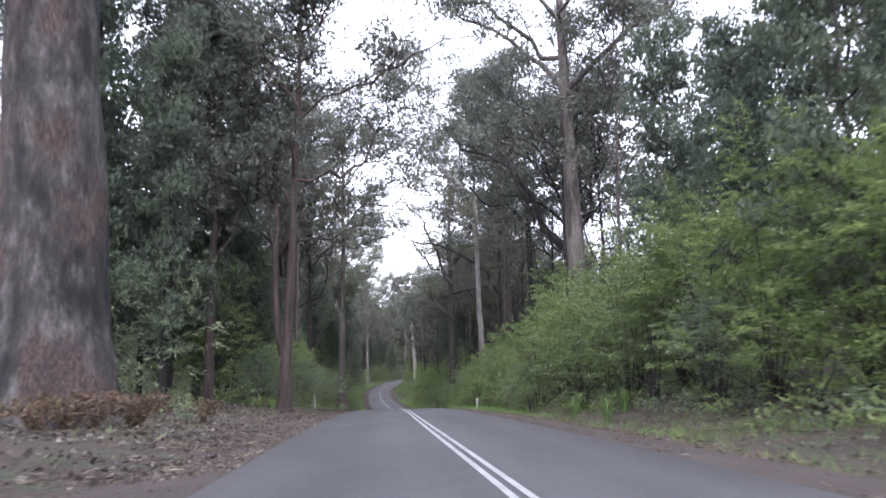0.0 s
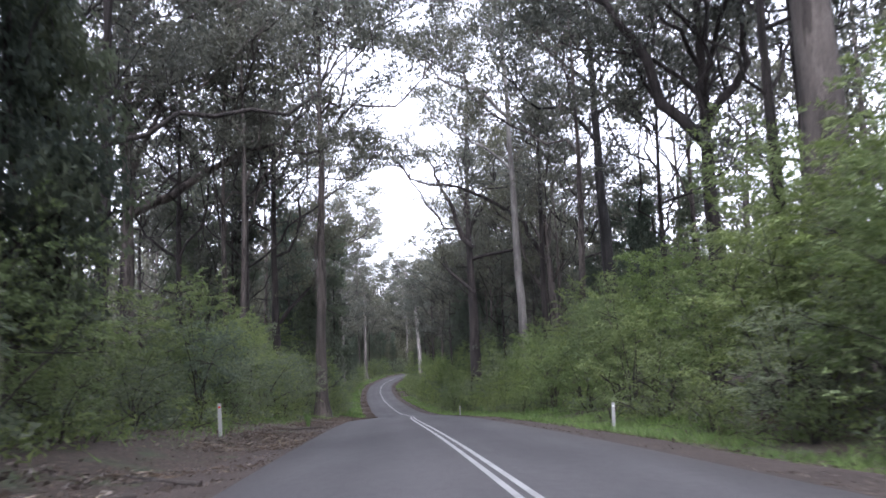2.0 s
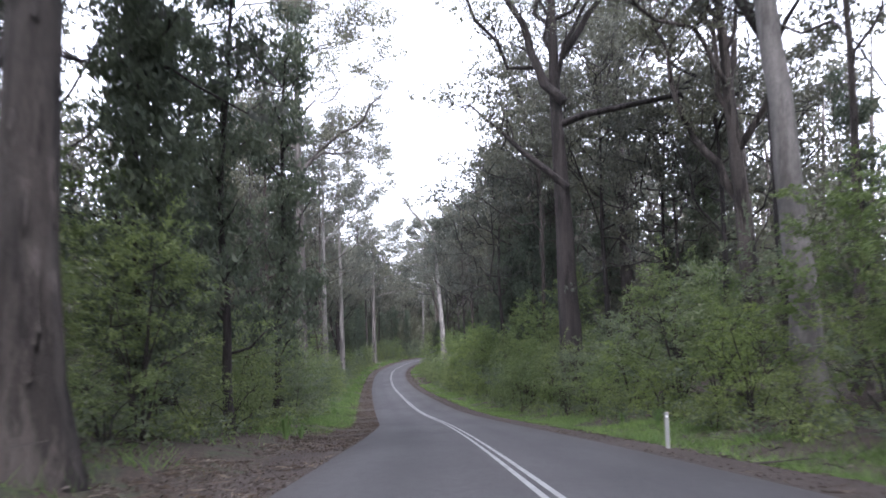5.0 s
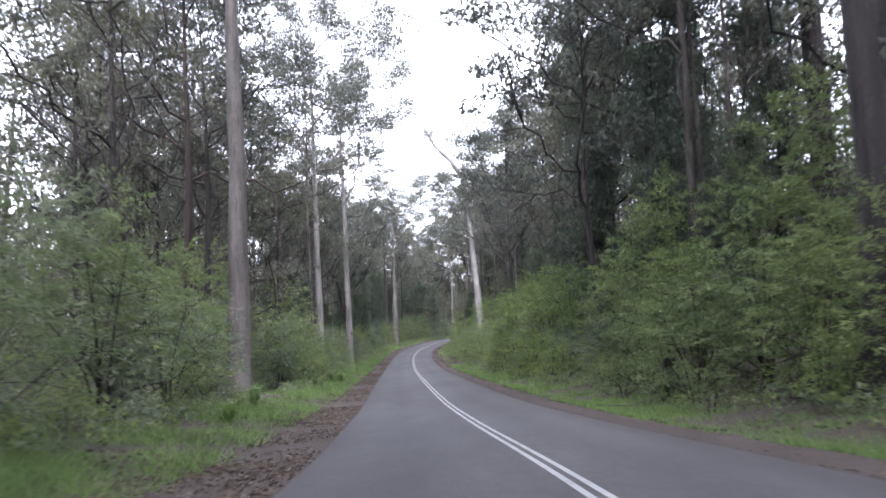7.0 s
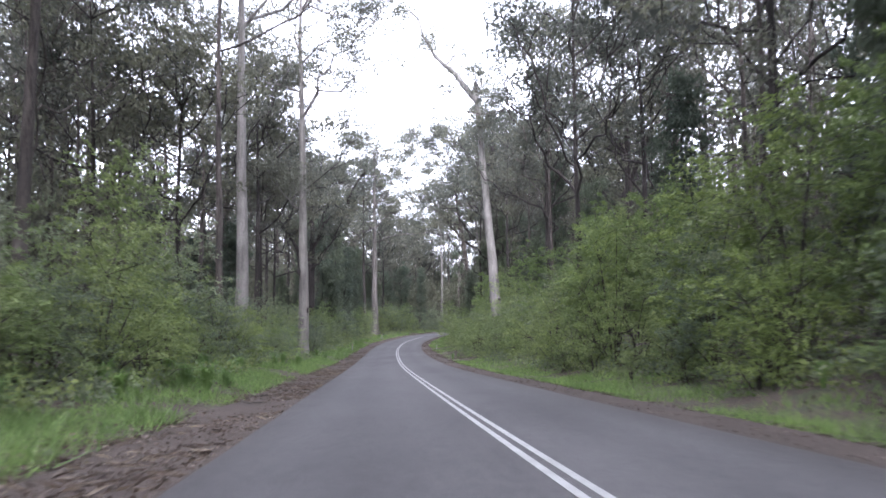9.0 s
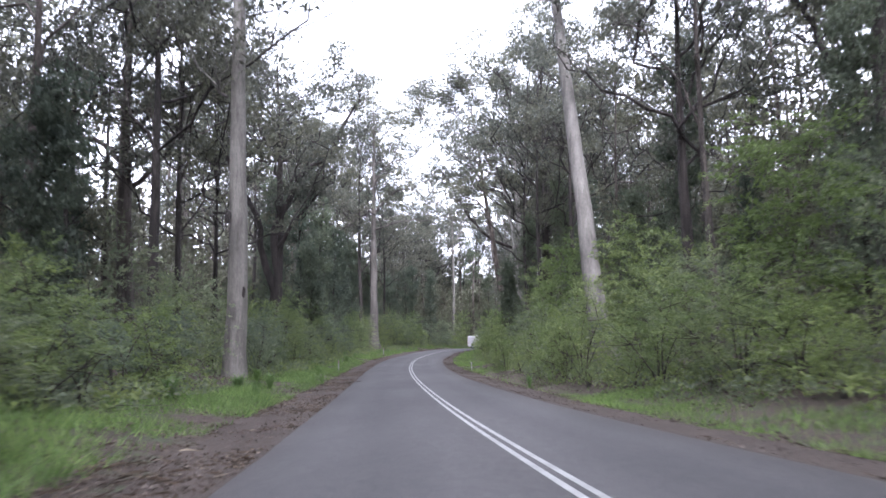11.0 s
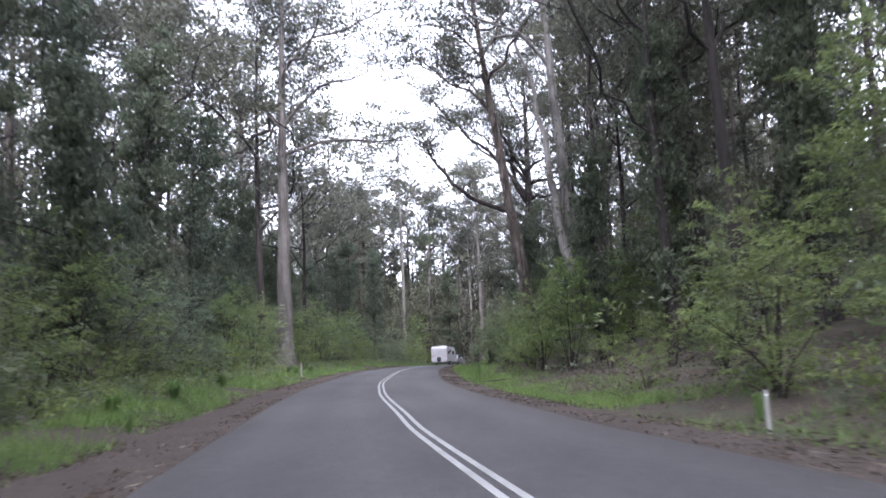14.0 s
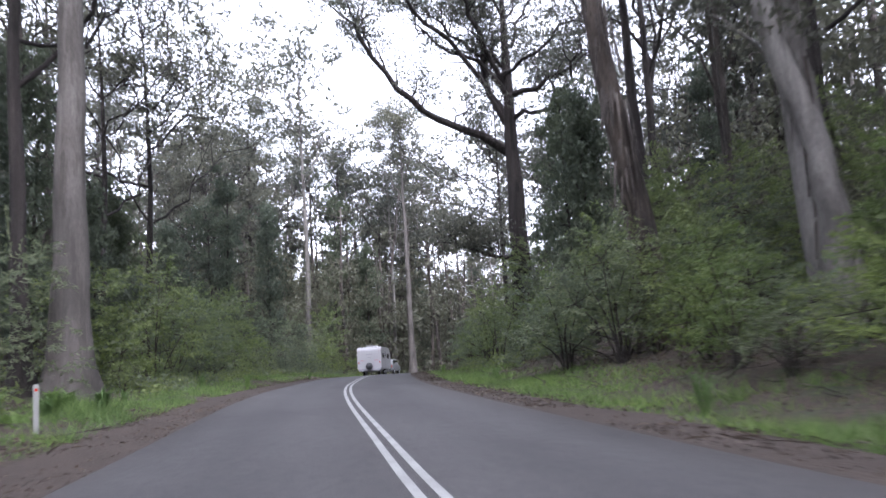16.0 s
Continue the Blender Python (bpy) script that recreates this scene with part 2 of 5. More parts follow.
def asphalt_material():
    m, nodes, links, b = material("worn_asphalt", 0.85)
    fine, mid, big = noise_at(nodes, links, 60, 4, rough=0.8), noise_at(nodes, links, 2.2, 6, (1, 0.25, 1)), noise_at(nodes, links, 0.25, 4, (1, 0.3, 1))
    chips = ramp(nodes, [(0.3, (0.02916, 0.02754, 0.02916)), (0.55, (0.0567, 0.05427, 0.0571)), (0.8, (0.1069, 0.1029, 0.1069))])
    links.new(fine.outputs[0], chips.inputs[0])
    at = nodes.new("ShaderNodeAttribute")
    at.attribute_name = "across"
    shift = nodes.new("ShaderNodeMath")
    shift.operation = "MULTIPLY_ADD"
    shift.inputs[1].default_value = 0.035
    links.new(mid.outputs[0], shift.inputs[0])
    links.new(at.outputs["Fac"], shift.inputs[2])
    lanes = ramp(nodes, [(0.0, (0.78, 0.75, 0.72)), (0.06, (0.95, 0.94, 0.93)), (0.14, (1.12, 1.12, 1.12)), (0.26, (0.82, 0.82, 0.83)), (0.4, (1.1, 1.1, 1.1)), (0.5, (0.92, 0.92, 0.92)),
                         (0.62, (1.1, 1.1, 1.1)), (0.75, (0.84, 0.84, 0.85)), (0.88, (1.1, 1.1, 1.1)), (1.0, (0.8, 0.77, 0.74))])
    links.new(shift.outputs[0], lanes.inputs[0])
    col = mixed(nodes, links, chips.outputs[0], lanes.outputs[0], 0.8, "MULTIPLY")
    mottle = noise_at(nodes, links, 6.5, 7, (1, 0.55, 1), 0.7)
    spots = ramp(nodes, [(0.32, (0.8, 0.8, 0.81)), (0.5, (1, 1, 1)), (0.68, (1.2, 1.19, 1.18))])
    links.new(mottle.outputs[0], spots.inputs[0])
    col = mixed(nodes, links, col, spots.outputs[0], 1.0, "MULTIPLY")
    stain = ramp(nodes, [(0.36, (0.72, 0.71, 0.72)), (0.5, (0.96, 0.95, 0.95)), (0.64, (1.16, 1.15, 1.14))])
    links.new(big.outputs[0], stain.inputs[0])
    links.new(mixed(nodes, links, col, stain.outputs[0], 1.0, "MULTIPLY"), b.inputs["Base Color"])
    bump(nodes, links, b, fine.outputs[0], 0.5, 0.01)
    return m


def line_material():
    m, nodes, links, b = material("road_paint", 0.7)
    worn, fine = noise_at(nodes, links, 1.5, 8), noise_at(nodes, links, 45, 6, rough=0.8)
    paint = ramp(nodes, [(0.25, (0.1053, 0.1053, 0.1053)), (0.42, (0.2592, 0.2592, 0.2552)), (0.7, (0.3564, 0.3564, 0.3483))])
    links.new(fine.outputs[0], paint.inputs[0])
    fade = ramp(nodes, [(0.3, (0.7, 0.7, 0.7)), (0.6, (1, 1, 1))])
    links.new(worn.outputs[0], fade.inputs[0])
    links.new(mixed(nodes, links, paint.outputs[0], fade.outputs[0], 1.0, "MULTIPLY"), b.inputs["Base Color"])
    return m


M_GROUND, M_SHOULDER, M_ASPHALT, M_LINE = ground_material(), shoulder_material(), asphalt_material(), line_material()


# ------------------------------------------------------------ mesh helpers
def mesh_of(name, verts, faces, mat=None, smooth=False):
    me = bpy.data.meshes.new(name)
    me.from_pydata([tuple(v) for v in verts], [], faces)
    if mat:
        me.materials.append(mat)
    if smooth:
        me.shade_smooth()
    me.update()
    return me


def quads_mesh(name, co, mat):
    """A mesh of loose leaves; co has the shape (leaves, corners, 3)."""
    n, k = len(co), co.shape[1]
    me = bpy.data.meshes.new(name)
    me.vertices.add(k * n)
    me.vertices.foreach_set("co", np.ascontiguousarray(co, dtype=np.float32).ravel())
    me.loops.add(k * n)
    me.loops.foreach_set("vertex_index", np.arange(k * n, dtype=np.int32))
    me.polygons.add(n)
    me.polygons.foreach_set("loop_start", np.arange(0, k * n, k, dtype=np.int32))
    me.update(calc_edges=True)
    me.materials.append(mat)
    return me


def unit(v):
    return v / np.maximum(np.linalg.norm(v, axis=-1, keepdims=True), 1e-9)


def leaf_quads(centres, length, width, rng, droop=0.6, flat=0.0):
    """Leaf shapes at the given places: long narrow kites, hanging by droop, or lying level by flat."""
    n = len(centres)
    a = rng.normal(size=(n, 3))
    a[:, 2] = a[:, 2] * (1 - flat) - droop * 1.4
    a = unit(a)
    b = rng.normal(size=(n, 3))
    b[:, 2] *= 1 - flat
    b = unit(np.cross(a, b))
    k = rng.uniform(0.65, 1.35, (n, 1))
    l, w = a * length * k, b * width * k * 0.5
    return np.stack([centres - 0.5 * l - 0.4 * w, centres - rng.uniform(-0.2, 0.2, (n, 1)) * l + 1.5 * w, centres + 0.5 * l - 0.4 * w], 1)


def clump(rng, centre, radii, n):
    """Places of leaves in one clump, thicker towards its upper shell."""
    d = unit(rng.normal(size=(n, 3)))
    r = rng.uniform(0.15, 1.0, (n, 1)) ** 0.55
    p = d * r
    p[:, 2] = np.where(p[:, 2] < -0.3, -0.3 + (p[:, 2] + 0.3) * 0.4, p[:, 2])
    return np.asarray(centre) + p * np.asarray(radii)


class Tubes:
    """Collects tapered tubes along lines of points into one mesh."""

    def __init__(self):
        self.verts, self.faces = [], []

    def add(self, pts, radii, sides, rng=None, rough=0.0, flare=0.0):
        pts, base = np.asarray(pts, float), len(self.verts)
        way = unit(np.gradient(pts, axis=0))
        ref = np.array([1.0, 0.13, 0.05]) if abs(way[0][2]) > 0.5 else np.array([0.05, 0.1, 1.0])
        u = unit(np.cross(way, ref))
        v = np.cross(way, u)
        ang = np.arange(sides) / sides * 2 * math.pi
        lobes = rng.uniform(0, 6.28, 3) if rng is not None else np.zeros(3)
        for k, p in enumerate(pts):
            wob = np.ones(sides)
            if rng is not None and rough:
                up = k / len(pts)
                wob += rough * (np.sin(3 * ang + lobes[0] + 4 * up) * 0.5 + np.sin(5 * ang + lobes[1] - 7 * up) * 0.4 + rng.uniform(-0.6, 0.6, sides))
                if flare:
                    wob += flare * math.exp(-k * 1.1) * (0.6 + 0.5 * np.sin(4 * ang + lobes[2]))
            for a, w in zip(ang, wob):
                self.verts.append(p + radii[k] * w * (math.cos(a) * u[k] + math.sin(a) * v[k]))
        for k in range(len(pts) - 1):
            for i in range(sides):
                j = (i + 1) % sides
                self.faces.append((base + k * sides + i, base + k * sides + j, base + (k + 1) * sides + j, base + (k + 1) * sides + i))
        self.faces.append(tuple(base + (len(pts) - 1) * sides + i for i in range(sides)))

    def mesh(self, name, mat):
        return mesh_of(name, self.verts, self.faces, mat, True)


def part(name, data, parent, label=""):
    ob = new(name, data)
    ob.parent = parent
    return tagged(ob, label)


def box(bm, size, at=(0, 0, 0), bevel=0.0, segments=2):
    made = bmesh.ops.create_cube(bm, size=1.0)["verts"]
    bmesh.ops.scale(bm, vec=size, verts=made)
    bmesh.ops.translate(bm, vec=at, verts=made)
    if bevel:
        edges = list({e for v in made for e in v.link_edges})
        bmesh.ops.bevel(bm, geom=edges, offset=bevel, segments=segments, affect="EDGES", profile=0.5)


def done(bm, name, mat, smooth=False):
    me = bpy.data.meshes.new(name)
    bm.normal_update()
    bm.to_mesh(me)
    bm.free()
    me.materials.append(mat)
    if smooth:
        me.shade_smooth()
    return me


# ------------------------------------------------------------ road line and ground
ROAD = np.array([(5.80, -40.0, 2.90), (1.98, 3.9, 0.05), (-0.22, 29.1, -1.73), (-2.20, 54.5, -3.78), (-4.28, 81.1, -6.28), (-4.97, 95.0, -7.77),
                 (-5.60, 108.6, -9.24), (-6.31, 122.0, -10.73), (-7.37, 137.3, -12.40), (-9.07, 152.0, -13.76), (-10.9, 167.1, -14.90), (-14.43, 196.9, -16.67),
                 (-17.76, 226.3, -18.28), (-20.73, 255.2, -19.43), (-22.59, 276.0, -19.97), (-23.13, 284.6, -20.13), (-23.78, 298.0, -20.31), (-23.63, 314.7, -20.47),
                 (-21.30, 345.0, -20.75), (-14.00, 384.0, -21.60), (2.00, 420.0, -23.60), (30.00, 455.0, -25.70), (75.00, 490.0, -27.60)])
LEFT, RIGHT = 3.85, 3.35


def smooth_line(points, step):
    """A smooth line through points, with a station about every step metres."""
    p = np.vstack([2 * points[0] - points[1], points, 2 * points[-1] - points[-2]])
    out_ = []
    for i in range(1, len(p) - 2):
        n = max(2, int(np.linalg.norm(p[i + 1] - p[i]) / step))
        t = np.arange(n)[:, None] / n
        out_.append(0.5 * (2 * p[i] + (p[i + 1] - p[i - 1]) * t + (2 * p[i - 1] - 5 * p[i] + 4 * p[i + 1] - p[i + 2]) * t**2
                           + (3 * p[i] - p[i - 1] - 3 * p[i + 1] + p[i + 2]) * t**3))
    return np.vstack(out_ + [points[-1:]])


LINE = smooth_line(ROAD, 1.5)
WAY = np.gradient(LINE, axis=0)
SIDE = np.stack([WAY[:, 1], -WAY[:, 0]], 1) / np.hypot(WAY[:, 0], WAY[:, 1])[:, None]


def station(y):
    """Centre x, height and right-hand way of the road at y."""
    f = lambda col: np.interp(y, LINE[:, 1], col)  # noqa: E731
    return f(LINE[:, 0]), f(LINE[:, 2]), f(SIDE[:, 0]), f(SIDE[:, 1])


L_PROFILE = ([0, 3.5, 3.7, 5.2, 6.0, 6.8, 8.2, 14, 30, 80, 400], [-0.15, -0.15, -0.12, -0.12, -0.02, 0.2, 0.35, 0.6, 1.2, 4.0, 8.0])
R_PROFILE = ([0, 3.3, 3.5, 5.1, 6.3, 8.0, 13, 30, 80, 400], [-0.15, -0.15, -0.09, -0.16, -0.28, 0.1, 1.1, 2.6, 6.0, 10.0])


def height(x, y):
    """Height of the ground."""
    x, y = np.asarray(x, float), np.asarray(y, float)
    cx, cz, sx, _ = station(y)
    d = (x - cx) * sx
    h = np.where(d < 0, np.interp(-d, *L_PROFILE), np.interp(d, *R_PROFILE))
    rough = np.clip((np.abs(d) - 4.5) / 6, 0, 1)
    wave = 0.16 * np.sin(x * 0.7 + 1.3 * np.sin(y * 0.23)) + 0.14 * np.sin(y * 0.53 + x * 0.31) + 0.3 * np.sin(y * 0.11 - x * 0.17)
    return cz + h + rough * wave * 0.6


def beside(d, y):
    """The place d metres to the right of the road's middle, on the ground."""
    cx, _, sx, sy = station(y)
    x = float(cx + d * sx)
    yy = float(y + d * sy)
    return x, yy, float(height(x, yy))


def spaced(marks):
    return np.concatenate([np.arange(a, b, s) for a, b, s in marks])


def build_ground():
    xs = spaced([(-900, -200, 100), (-200, -80, 20), (-80, -45, 5), (-45, 25, 1.2), (25, 60, 5), (60, 200, 20), (200, 901, 100)])
    ys = spaced([(-500, -60, 110), (-60, 0, 6), (0, 400, 2.4), (400, 520, 6), (520, 800, 40), (800, 1600, 200)])
    gx, gy = np.meshgrid(xs, ys)
    gz = height(gx, gy)
    nx = len(xs)
    verts = np.stack([gx, gy, gz], -1).reshape(-1, 3)
    faces = [(j * nx + i, j * nx + i + 1, (j + 1) * nx + i + 1, (j + 1) * nx + i) for j in range(len(ys) - 1) for i in range(nx - 1)]
    tagged(new("ground", mesh_of("ground", verts, faces, M_GROUND, True)), "brown forest floor with earth, moss and rotting leaves", "ground", kind="structure")


def strip(name, offsets, lifts, mat, label, category, ragged=0.0, seed=1):
    """A ribbon along the road; offsets across it, lifts above the road's line."""
    rng, n = np.random.default_rng(seed), len(offsets)
    offs = np.tile(np.asarray(offsets, float), (len(LINE), 1))
    if ragged:
        wig = np.convolve(rng.normal(size=len(LINE) + 4), np.ones(5) / 5, "same")[2:-2] * ragged
        offs[:, 0] += wig if offsets[0] < 0 else 0
        offs[:, -1] += wig if offsets[-1] > 0 else 0
    verts = np.empty((len(LINE), n, 3))
    verts[..., :2] = LINE[:, None, :2] + SIDE[:, None] * offs[..., None]
    verts[..., 2] = LINE[:, None, 2] + np.asarray(lifts)
    faces = [(j * n + i, j * n + i + 1, (j + 1) * n + i + 1, (j + 1) * n + i) for j in range(len(LINE) - 1) for i in range(n - 1)]
    me = mesh_of(name, verts.reshape(-1, 3), faces, mat, True)
    at = me.attributes.new("across", "FLOAT", "POINT")
    at.data.foreach_set("value", ((offs + LEFT) / (LEFT + RIGHT)).astype(np.float32).ravel())
    return tagged(new(name, me), label, category, kind="structure")


build_ground()
strip("road", [-LEFT - 0.25, -LEFT, -1.6, -0.4, 0, 0.4, 1.6, RIGHT, RIGHT + 0.25], [-0.13, -0.03, -0.015, -0.004, 0, -0.004, -0.015, -0.03, -0.13], M_ASPHALT,
      "worn grey two-lane asphalt road with paler wheel tracks", "road", 0.16, 5)
strip("gravel_shoulder", [-6.3, -5.5, -4.5, -3.6], [-0.06, -0.03, -0.05, -0.05], M_SHOULDER, "brown gravel shoulder strewn with leaves and bark", "shoulder", 0.5, 6)
strip("gravel_shoulder", [3.2, 4.0, 4.6, 5.2], [-0.05, -0.06, -0.09, -0.18], M_SHOULDER, "narrow brown gravel shoulder beside the asphalt", "shoulder", 0.4, 7)
strip("centre_line", [-0.155, -0.055], [0.004, 0.005], M_LINE, "unbroken white painted line of a double centre line", "road marking")
strip("centre_line", [0.055, 0.155], [0.005, 0.004], M_LINE, "unbroken white painted line of a double centre line", "road marking")


# ------------------------------------------------------------ trees
def limb_line(rng, start, azimuth, length, rise, sag=0.0, steps=5, kink=0.22):
    """A crooked limb: out along azimuth, rising, with kinks."""
    return wander(rng, start, unit(np.array([math.cos(azimuth), math.sin(azimuth), rise])), length, steps, kink, 0.10, sag)


def wander(rng, start, way, length, steps, kink, lift=0.1, sag=0.0):
    """A winding line: it bends one way for a while, then back, and turns up towards the light."""
    pts, p = [np.asarray(start, float)], np.asarray(start, float)
    bend = rng.normal(size=3) * kink
    for k in range(steps):
        bend = -0.55 * bend + rng.normal(size=3) * kink
        way = unit(way + bend + np.array([0, 0, lift - sag * k / steps]))
        p = p + way * length / steps
        pts.append(p)
    return np.array(pts)


def cap(rng, centre, r, n):
    """Leaves in a flat-bottomed cushion that sits on the tip of a twig, tilted a little."""
    d = unit(rng.normal(size=(n, 3)))
    p = d * rng.uniform(0.35, 1.0, (n, 1)) ** 0.5
    p[:, 2] = np.where(p[:, 2] < 0, p[:, 2] * 0.22, p[:, 2] * 0.62)
    tilt = rng.normal(size=2) * 0.22
    p[:, 2] += p[:, 0] * tilt[0] + p[:, 1] * tilt[1]
    return np.asarray(centre) + p * r


def gum_meshes(seed, tall, dia, mat, leaves, crown_from=0.55, limbs=8, reach=0.2, lean=(0, 0), bow=0.0, clumps=5, each=64, leaf_size=0.34, sides=12,
               rings=18, arms=(), over=None, rough=0.05, flare=0.5, droop=0.6, tip=0.10, bare=0.0, fluff=1.0, clad=(), arm_twigs=8, twigs=3, fine=True):
    """Trunk, winding limbs, branches and twigs; every twig ends in a cushion of leaves."""
    rng = np.random.default_rng(seed)
    wood, ends = Tubes(), []
    n = rings
    z = np.linspace(0, 1, n) ** 1.15
    turn = rng.uniform(0, 6.28)
    sway = np.cumsum(rng.normal(size=(n, 2)) * 0.05 * (tall / 40), axis=0) * (z[:, None] > 0.04)
    pts = np.stack([lean[0] * z + bow * math.cos(turn) * np.sin(z * 3.1) + sway[:, 0], lean[1] * z + bow * math.sin(turn) * np.sin(z * 3.1) + sway[:, 1], z * tall - 0.3], 1)
    radii = dia / 2 * (1.0 - (1 - tip) * z**0.9) * (1 + flare * 0.55 * np.exp(-z * tall / (dia * 0.8 + 0.3)))
    wood.add(pts, radii, sides, rng, rough, flare)
    size = (1.2 + 0.0145 * tall) * fluff

    def branch(line, i, r, length):
        way = unit(line[min(i + 1, len(line) - 1)] - line[max(i - 1, 0)])
        side = rng.normal(size=3) * (1, 1, 0.5)
        out = wander(rng, line[i], unit(way * 0.55 + unit(side) * 0.8 + (0, 0, 0.35)), length, 4 if fine else 2, 0.34, 0.14)
        wood.add(out, np.linspace(max(r, 0.05), 0.028, len(out)), 3)
        for k in range(twigs):
            j = len(out) - 1 if k == 0 else int(rng.integers(1, len(out)))
            aim = unit(rng.normal(size=3) * (1, 1, 0.4) + (0, 0, 0.55) + 0.6 * way)
            end = out[j] + aim * length * rng.uniform(0.22, 0.5)
            mid = (out[j] + end) / 2 + rng.normal(size=3) * 0.12
            wood.add(*(([out[j], mid, end], [0.032, 0.024, 0.012]) if fine else ([out[j], end], [0.034, 0.014])), 3)
            if rng.uniform() >= bare:
                ends.append((end, size * rng.uniform(0.55, 1.05)))

    for k in range(limbs):
        f = crown_from + (0.9 - crown_from) * (k + rng.uniform(0, 0.8)) / limbs
        i = min(np.searchsorted(z, f), n - 1)
        span = tall * (reach * 0.55 + (1 - f) * rng.uniform(0.35, 0.7))
        line = limb_line(rng, pts[i], k * 2.4 + rng.uniform(-0.6, 0.6), span, rng.uniform(0.45, 1.5), 0.05, 9, 0.36)
        r = max(radii[i] * rng.uniform(0.42, 0.66), 0.08)
        wood.add(line, np.linspace(r, 0.05, len(line)), 6 if sides > 8 else 4, rng, 0.05)
        for j in range(clumps):
            branch(line, len(line) - 1 if j == 0 else int(rng.integers(2, len(line))), r * 0.35, min(span * 0.42, 4.6) * rng.uniform(0.6, 1.1))
    for j in range(clumps + 2):
        branch(pts, n - 1 - int(rng.integers(0, 4)), 0.08, min(tall * reach * 0.5, 4.0) * rng.uniform(0.6, 1.1))
    if over:
        for k, f in enumerate((0.5, 0.62, 0.74, 0.86)):
            i = np.searchsorted(z, f)
            out_, way = over[0] * rng.uniform(0.7, 1.15), over[1] + rng.uniform(-0.5, 0.5)
            c, sn, p = math.cos(way), math.sin(way), pts[i]
            arms = (*arms, (max(radii[i] * 0.55, 0.1), p, p + (c * out_ * 0.3, sn * out_ * 0.3, out_ * 0.35), p + (c * out_ * 0.62, sn * out_ * 0.62, out_ * rng.uniform(0.3, 0.6)),
                            p + (c * out_, sn * out_, out_ * rng.uniform(0.5, 0.9))))
    for arm in arms:
        line = smooth_line(np.array(arm[1:], float), 1.2)
        line[2:-1] += np.cumsum(rng.normal(size=(len(line) - 3, 3)) * 0.2, axis=0)
        wood.add(line, np.linspace(arm[0], max(arm[0] * 0.28, 0.04), len(line)), 8, rng, 0.07)
        for j in range(arm_twigs):
            branch(line, len(line) - 1 if j == 0 else int(rng.integers(len(line) // 3, len(line))), arm[0] * 0.3, (1.6 + tall * 0.05) * rng.uniform(0.6, 1.2))
    crown = [cap(rng, p, r, int(each * min(r, 1.5) ** 2 * rng.uniform(0.55, 0.85))) for p, r in ends]
    if clad:
        for k in range(clad[2]):
            f = rng.uniform(clad[0], clad[1])
            i, way = np.searchsorted(z, f), rng.uniform(0, 6.28)
            p = pts[min(i, n - 1)] + np.array([math.cos(way), math.sin(way), 0]) * dia * rng.uniform(0.5, 0.95)
            crown.append(clump(rng, (p[0], p[1], f * tall), (1.1, 1.1, 0.9), 90))
    quads = leaf_quads(np.vstack(crown), leaf_size, leaf_size * 0.42, rng, droop) if crown else np.zeros((0, 3, 3))
    return wood.mesh("trunk", mat), quads_mesh("crown", quads, leaves)


def oak_meshes(seed, tall, dia, reach, limbs=18, each=66, leaf_size=0.34):
    """A slim dark tree clothed almost to the ground in fine hanging foliage, with an uneven outline."""
    rng = np.random.default_rng(seed)
    wood, crown = Tubes(), []
    z = np.linspace(0, 1, 11)
    pts = np.stack([np.cumsum(rng.normal(size=11) * 0.12), np.cumsum(rng.normal(size=11) * 0.12), z * tall - 0.3], 1)
    wood.add(pts, dia / 2 * (1 - 0.85 * z), 6, rng, 0.06, 0.3)
    for k in range(limbs):
        f = 0.12 + 0.85 * (k + rng.uniform(0, 0.9)) / limbs
        start = np.array([np.interp(f, z, pts[:, c]) for c in range(3)])
        span = tall * reach * rng.uniform(0.45, 1.25) * (1.15 - 0.75 * f)
        line = limb_line(rng, start, k * 2.4 + rng.uniform(-0.5, 0.5), span, rng.uniform(0.3, 1.1), 0.05, 5, 0.22)
        wood.add(line, np.linspace(0.07, 0.02, len(line)), 3)
        for j in range(6):
            p = line[int(rng.integers(1, len(line)))] + rng.normal(size=3) * (0.4, 0.4, 0.3)
            r = rng.uniform(0.5, 1.1)
            crown.append(clump(rng, p, (r, r, r * rng.uniform(0.7, 1.5)), int(each * rng.uniform(0.6, 1.3))))
    return wood.mesh("trunk", M_DARK), quads_mesh("crown", leaf_quads(np.vstack(crown), leaf_size, leaf_size * 0.36, rng, 1.1), M_OAK)


def plant_tree(name, meshes, x, y, label, group="", turn=0.0, category="tree"):
    root = new(name)
    root.empty_display_size = 0.5
    root.matrix_world = pose(x, y, float(height(x, y)), 0, 0, turn)
    part("trunk", meshes[0], root)
    part("crown", meshes[1], root)
    return tagged(root, label, category, group)


KARRI = "tall eucalypt with a smooth pale grey trunk and high crown"
MARRI = "rough dark-barked eucalypt with crooked limbs above the bushes"
TAKEN = []


def karri(x, y, dia, seed, tall=44, mat=None, label=KARRI, **more):
    more = {"crown_from": 0.52, "limbs": 8, "reach": 0.18, **more}
    TAKEN.append((x, y))
    return plant_tree("eucalyptus_tree", gum_meshes(seed, tall, dia, mat or M_PALE, M_GUM, **more), x, y, label)


def marri(x, y, dia, seed, tall=28, mat=None, label=MARRI, **more):
    more = {"crown_from": 0.36, "limbs": 9, "reach": 0.27, "bow": 0.5, "rough": 0.09, **more}
    TAKEN.append((x, y))
    return plant_tree("eucalyptus_tree", gum_meshes(seed, tall, dia, mat or M_DARK, M_GUM, **more), x, y, label)


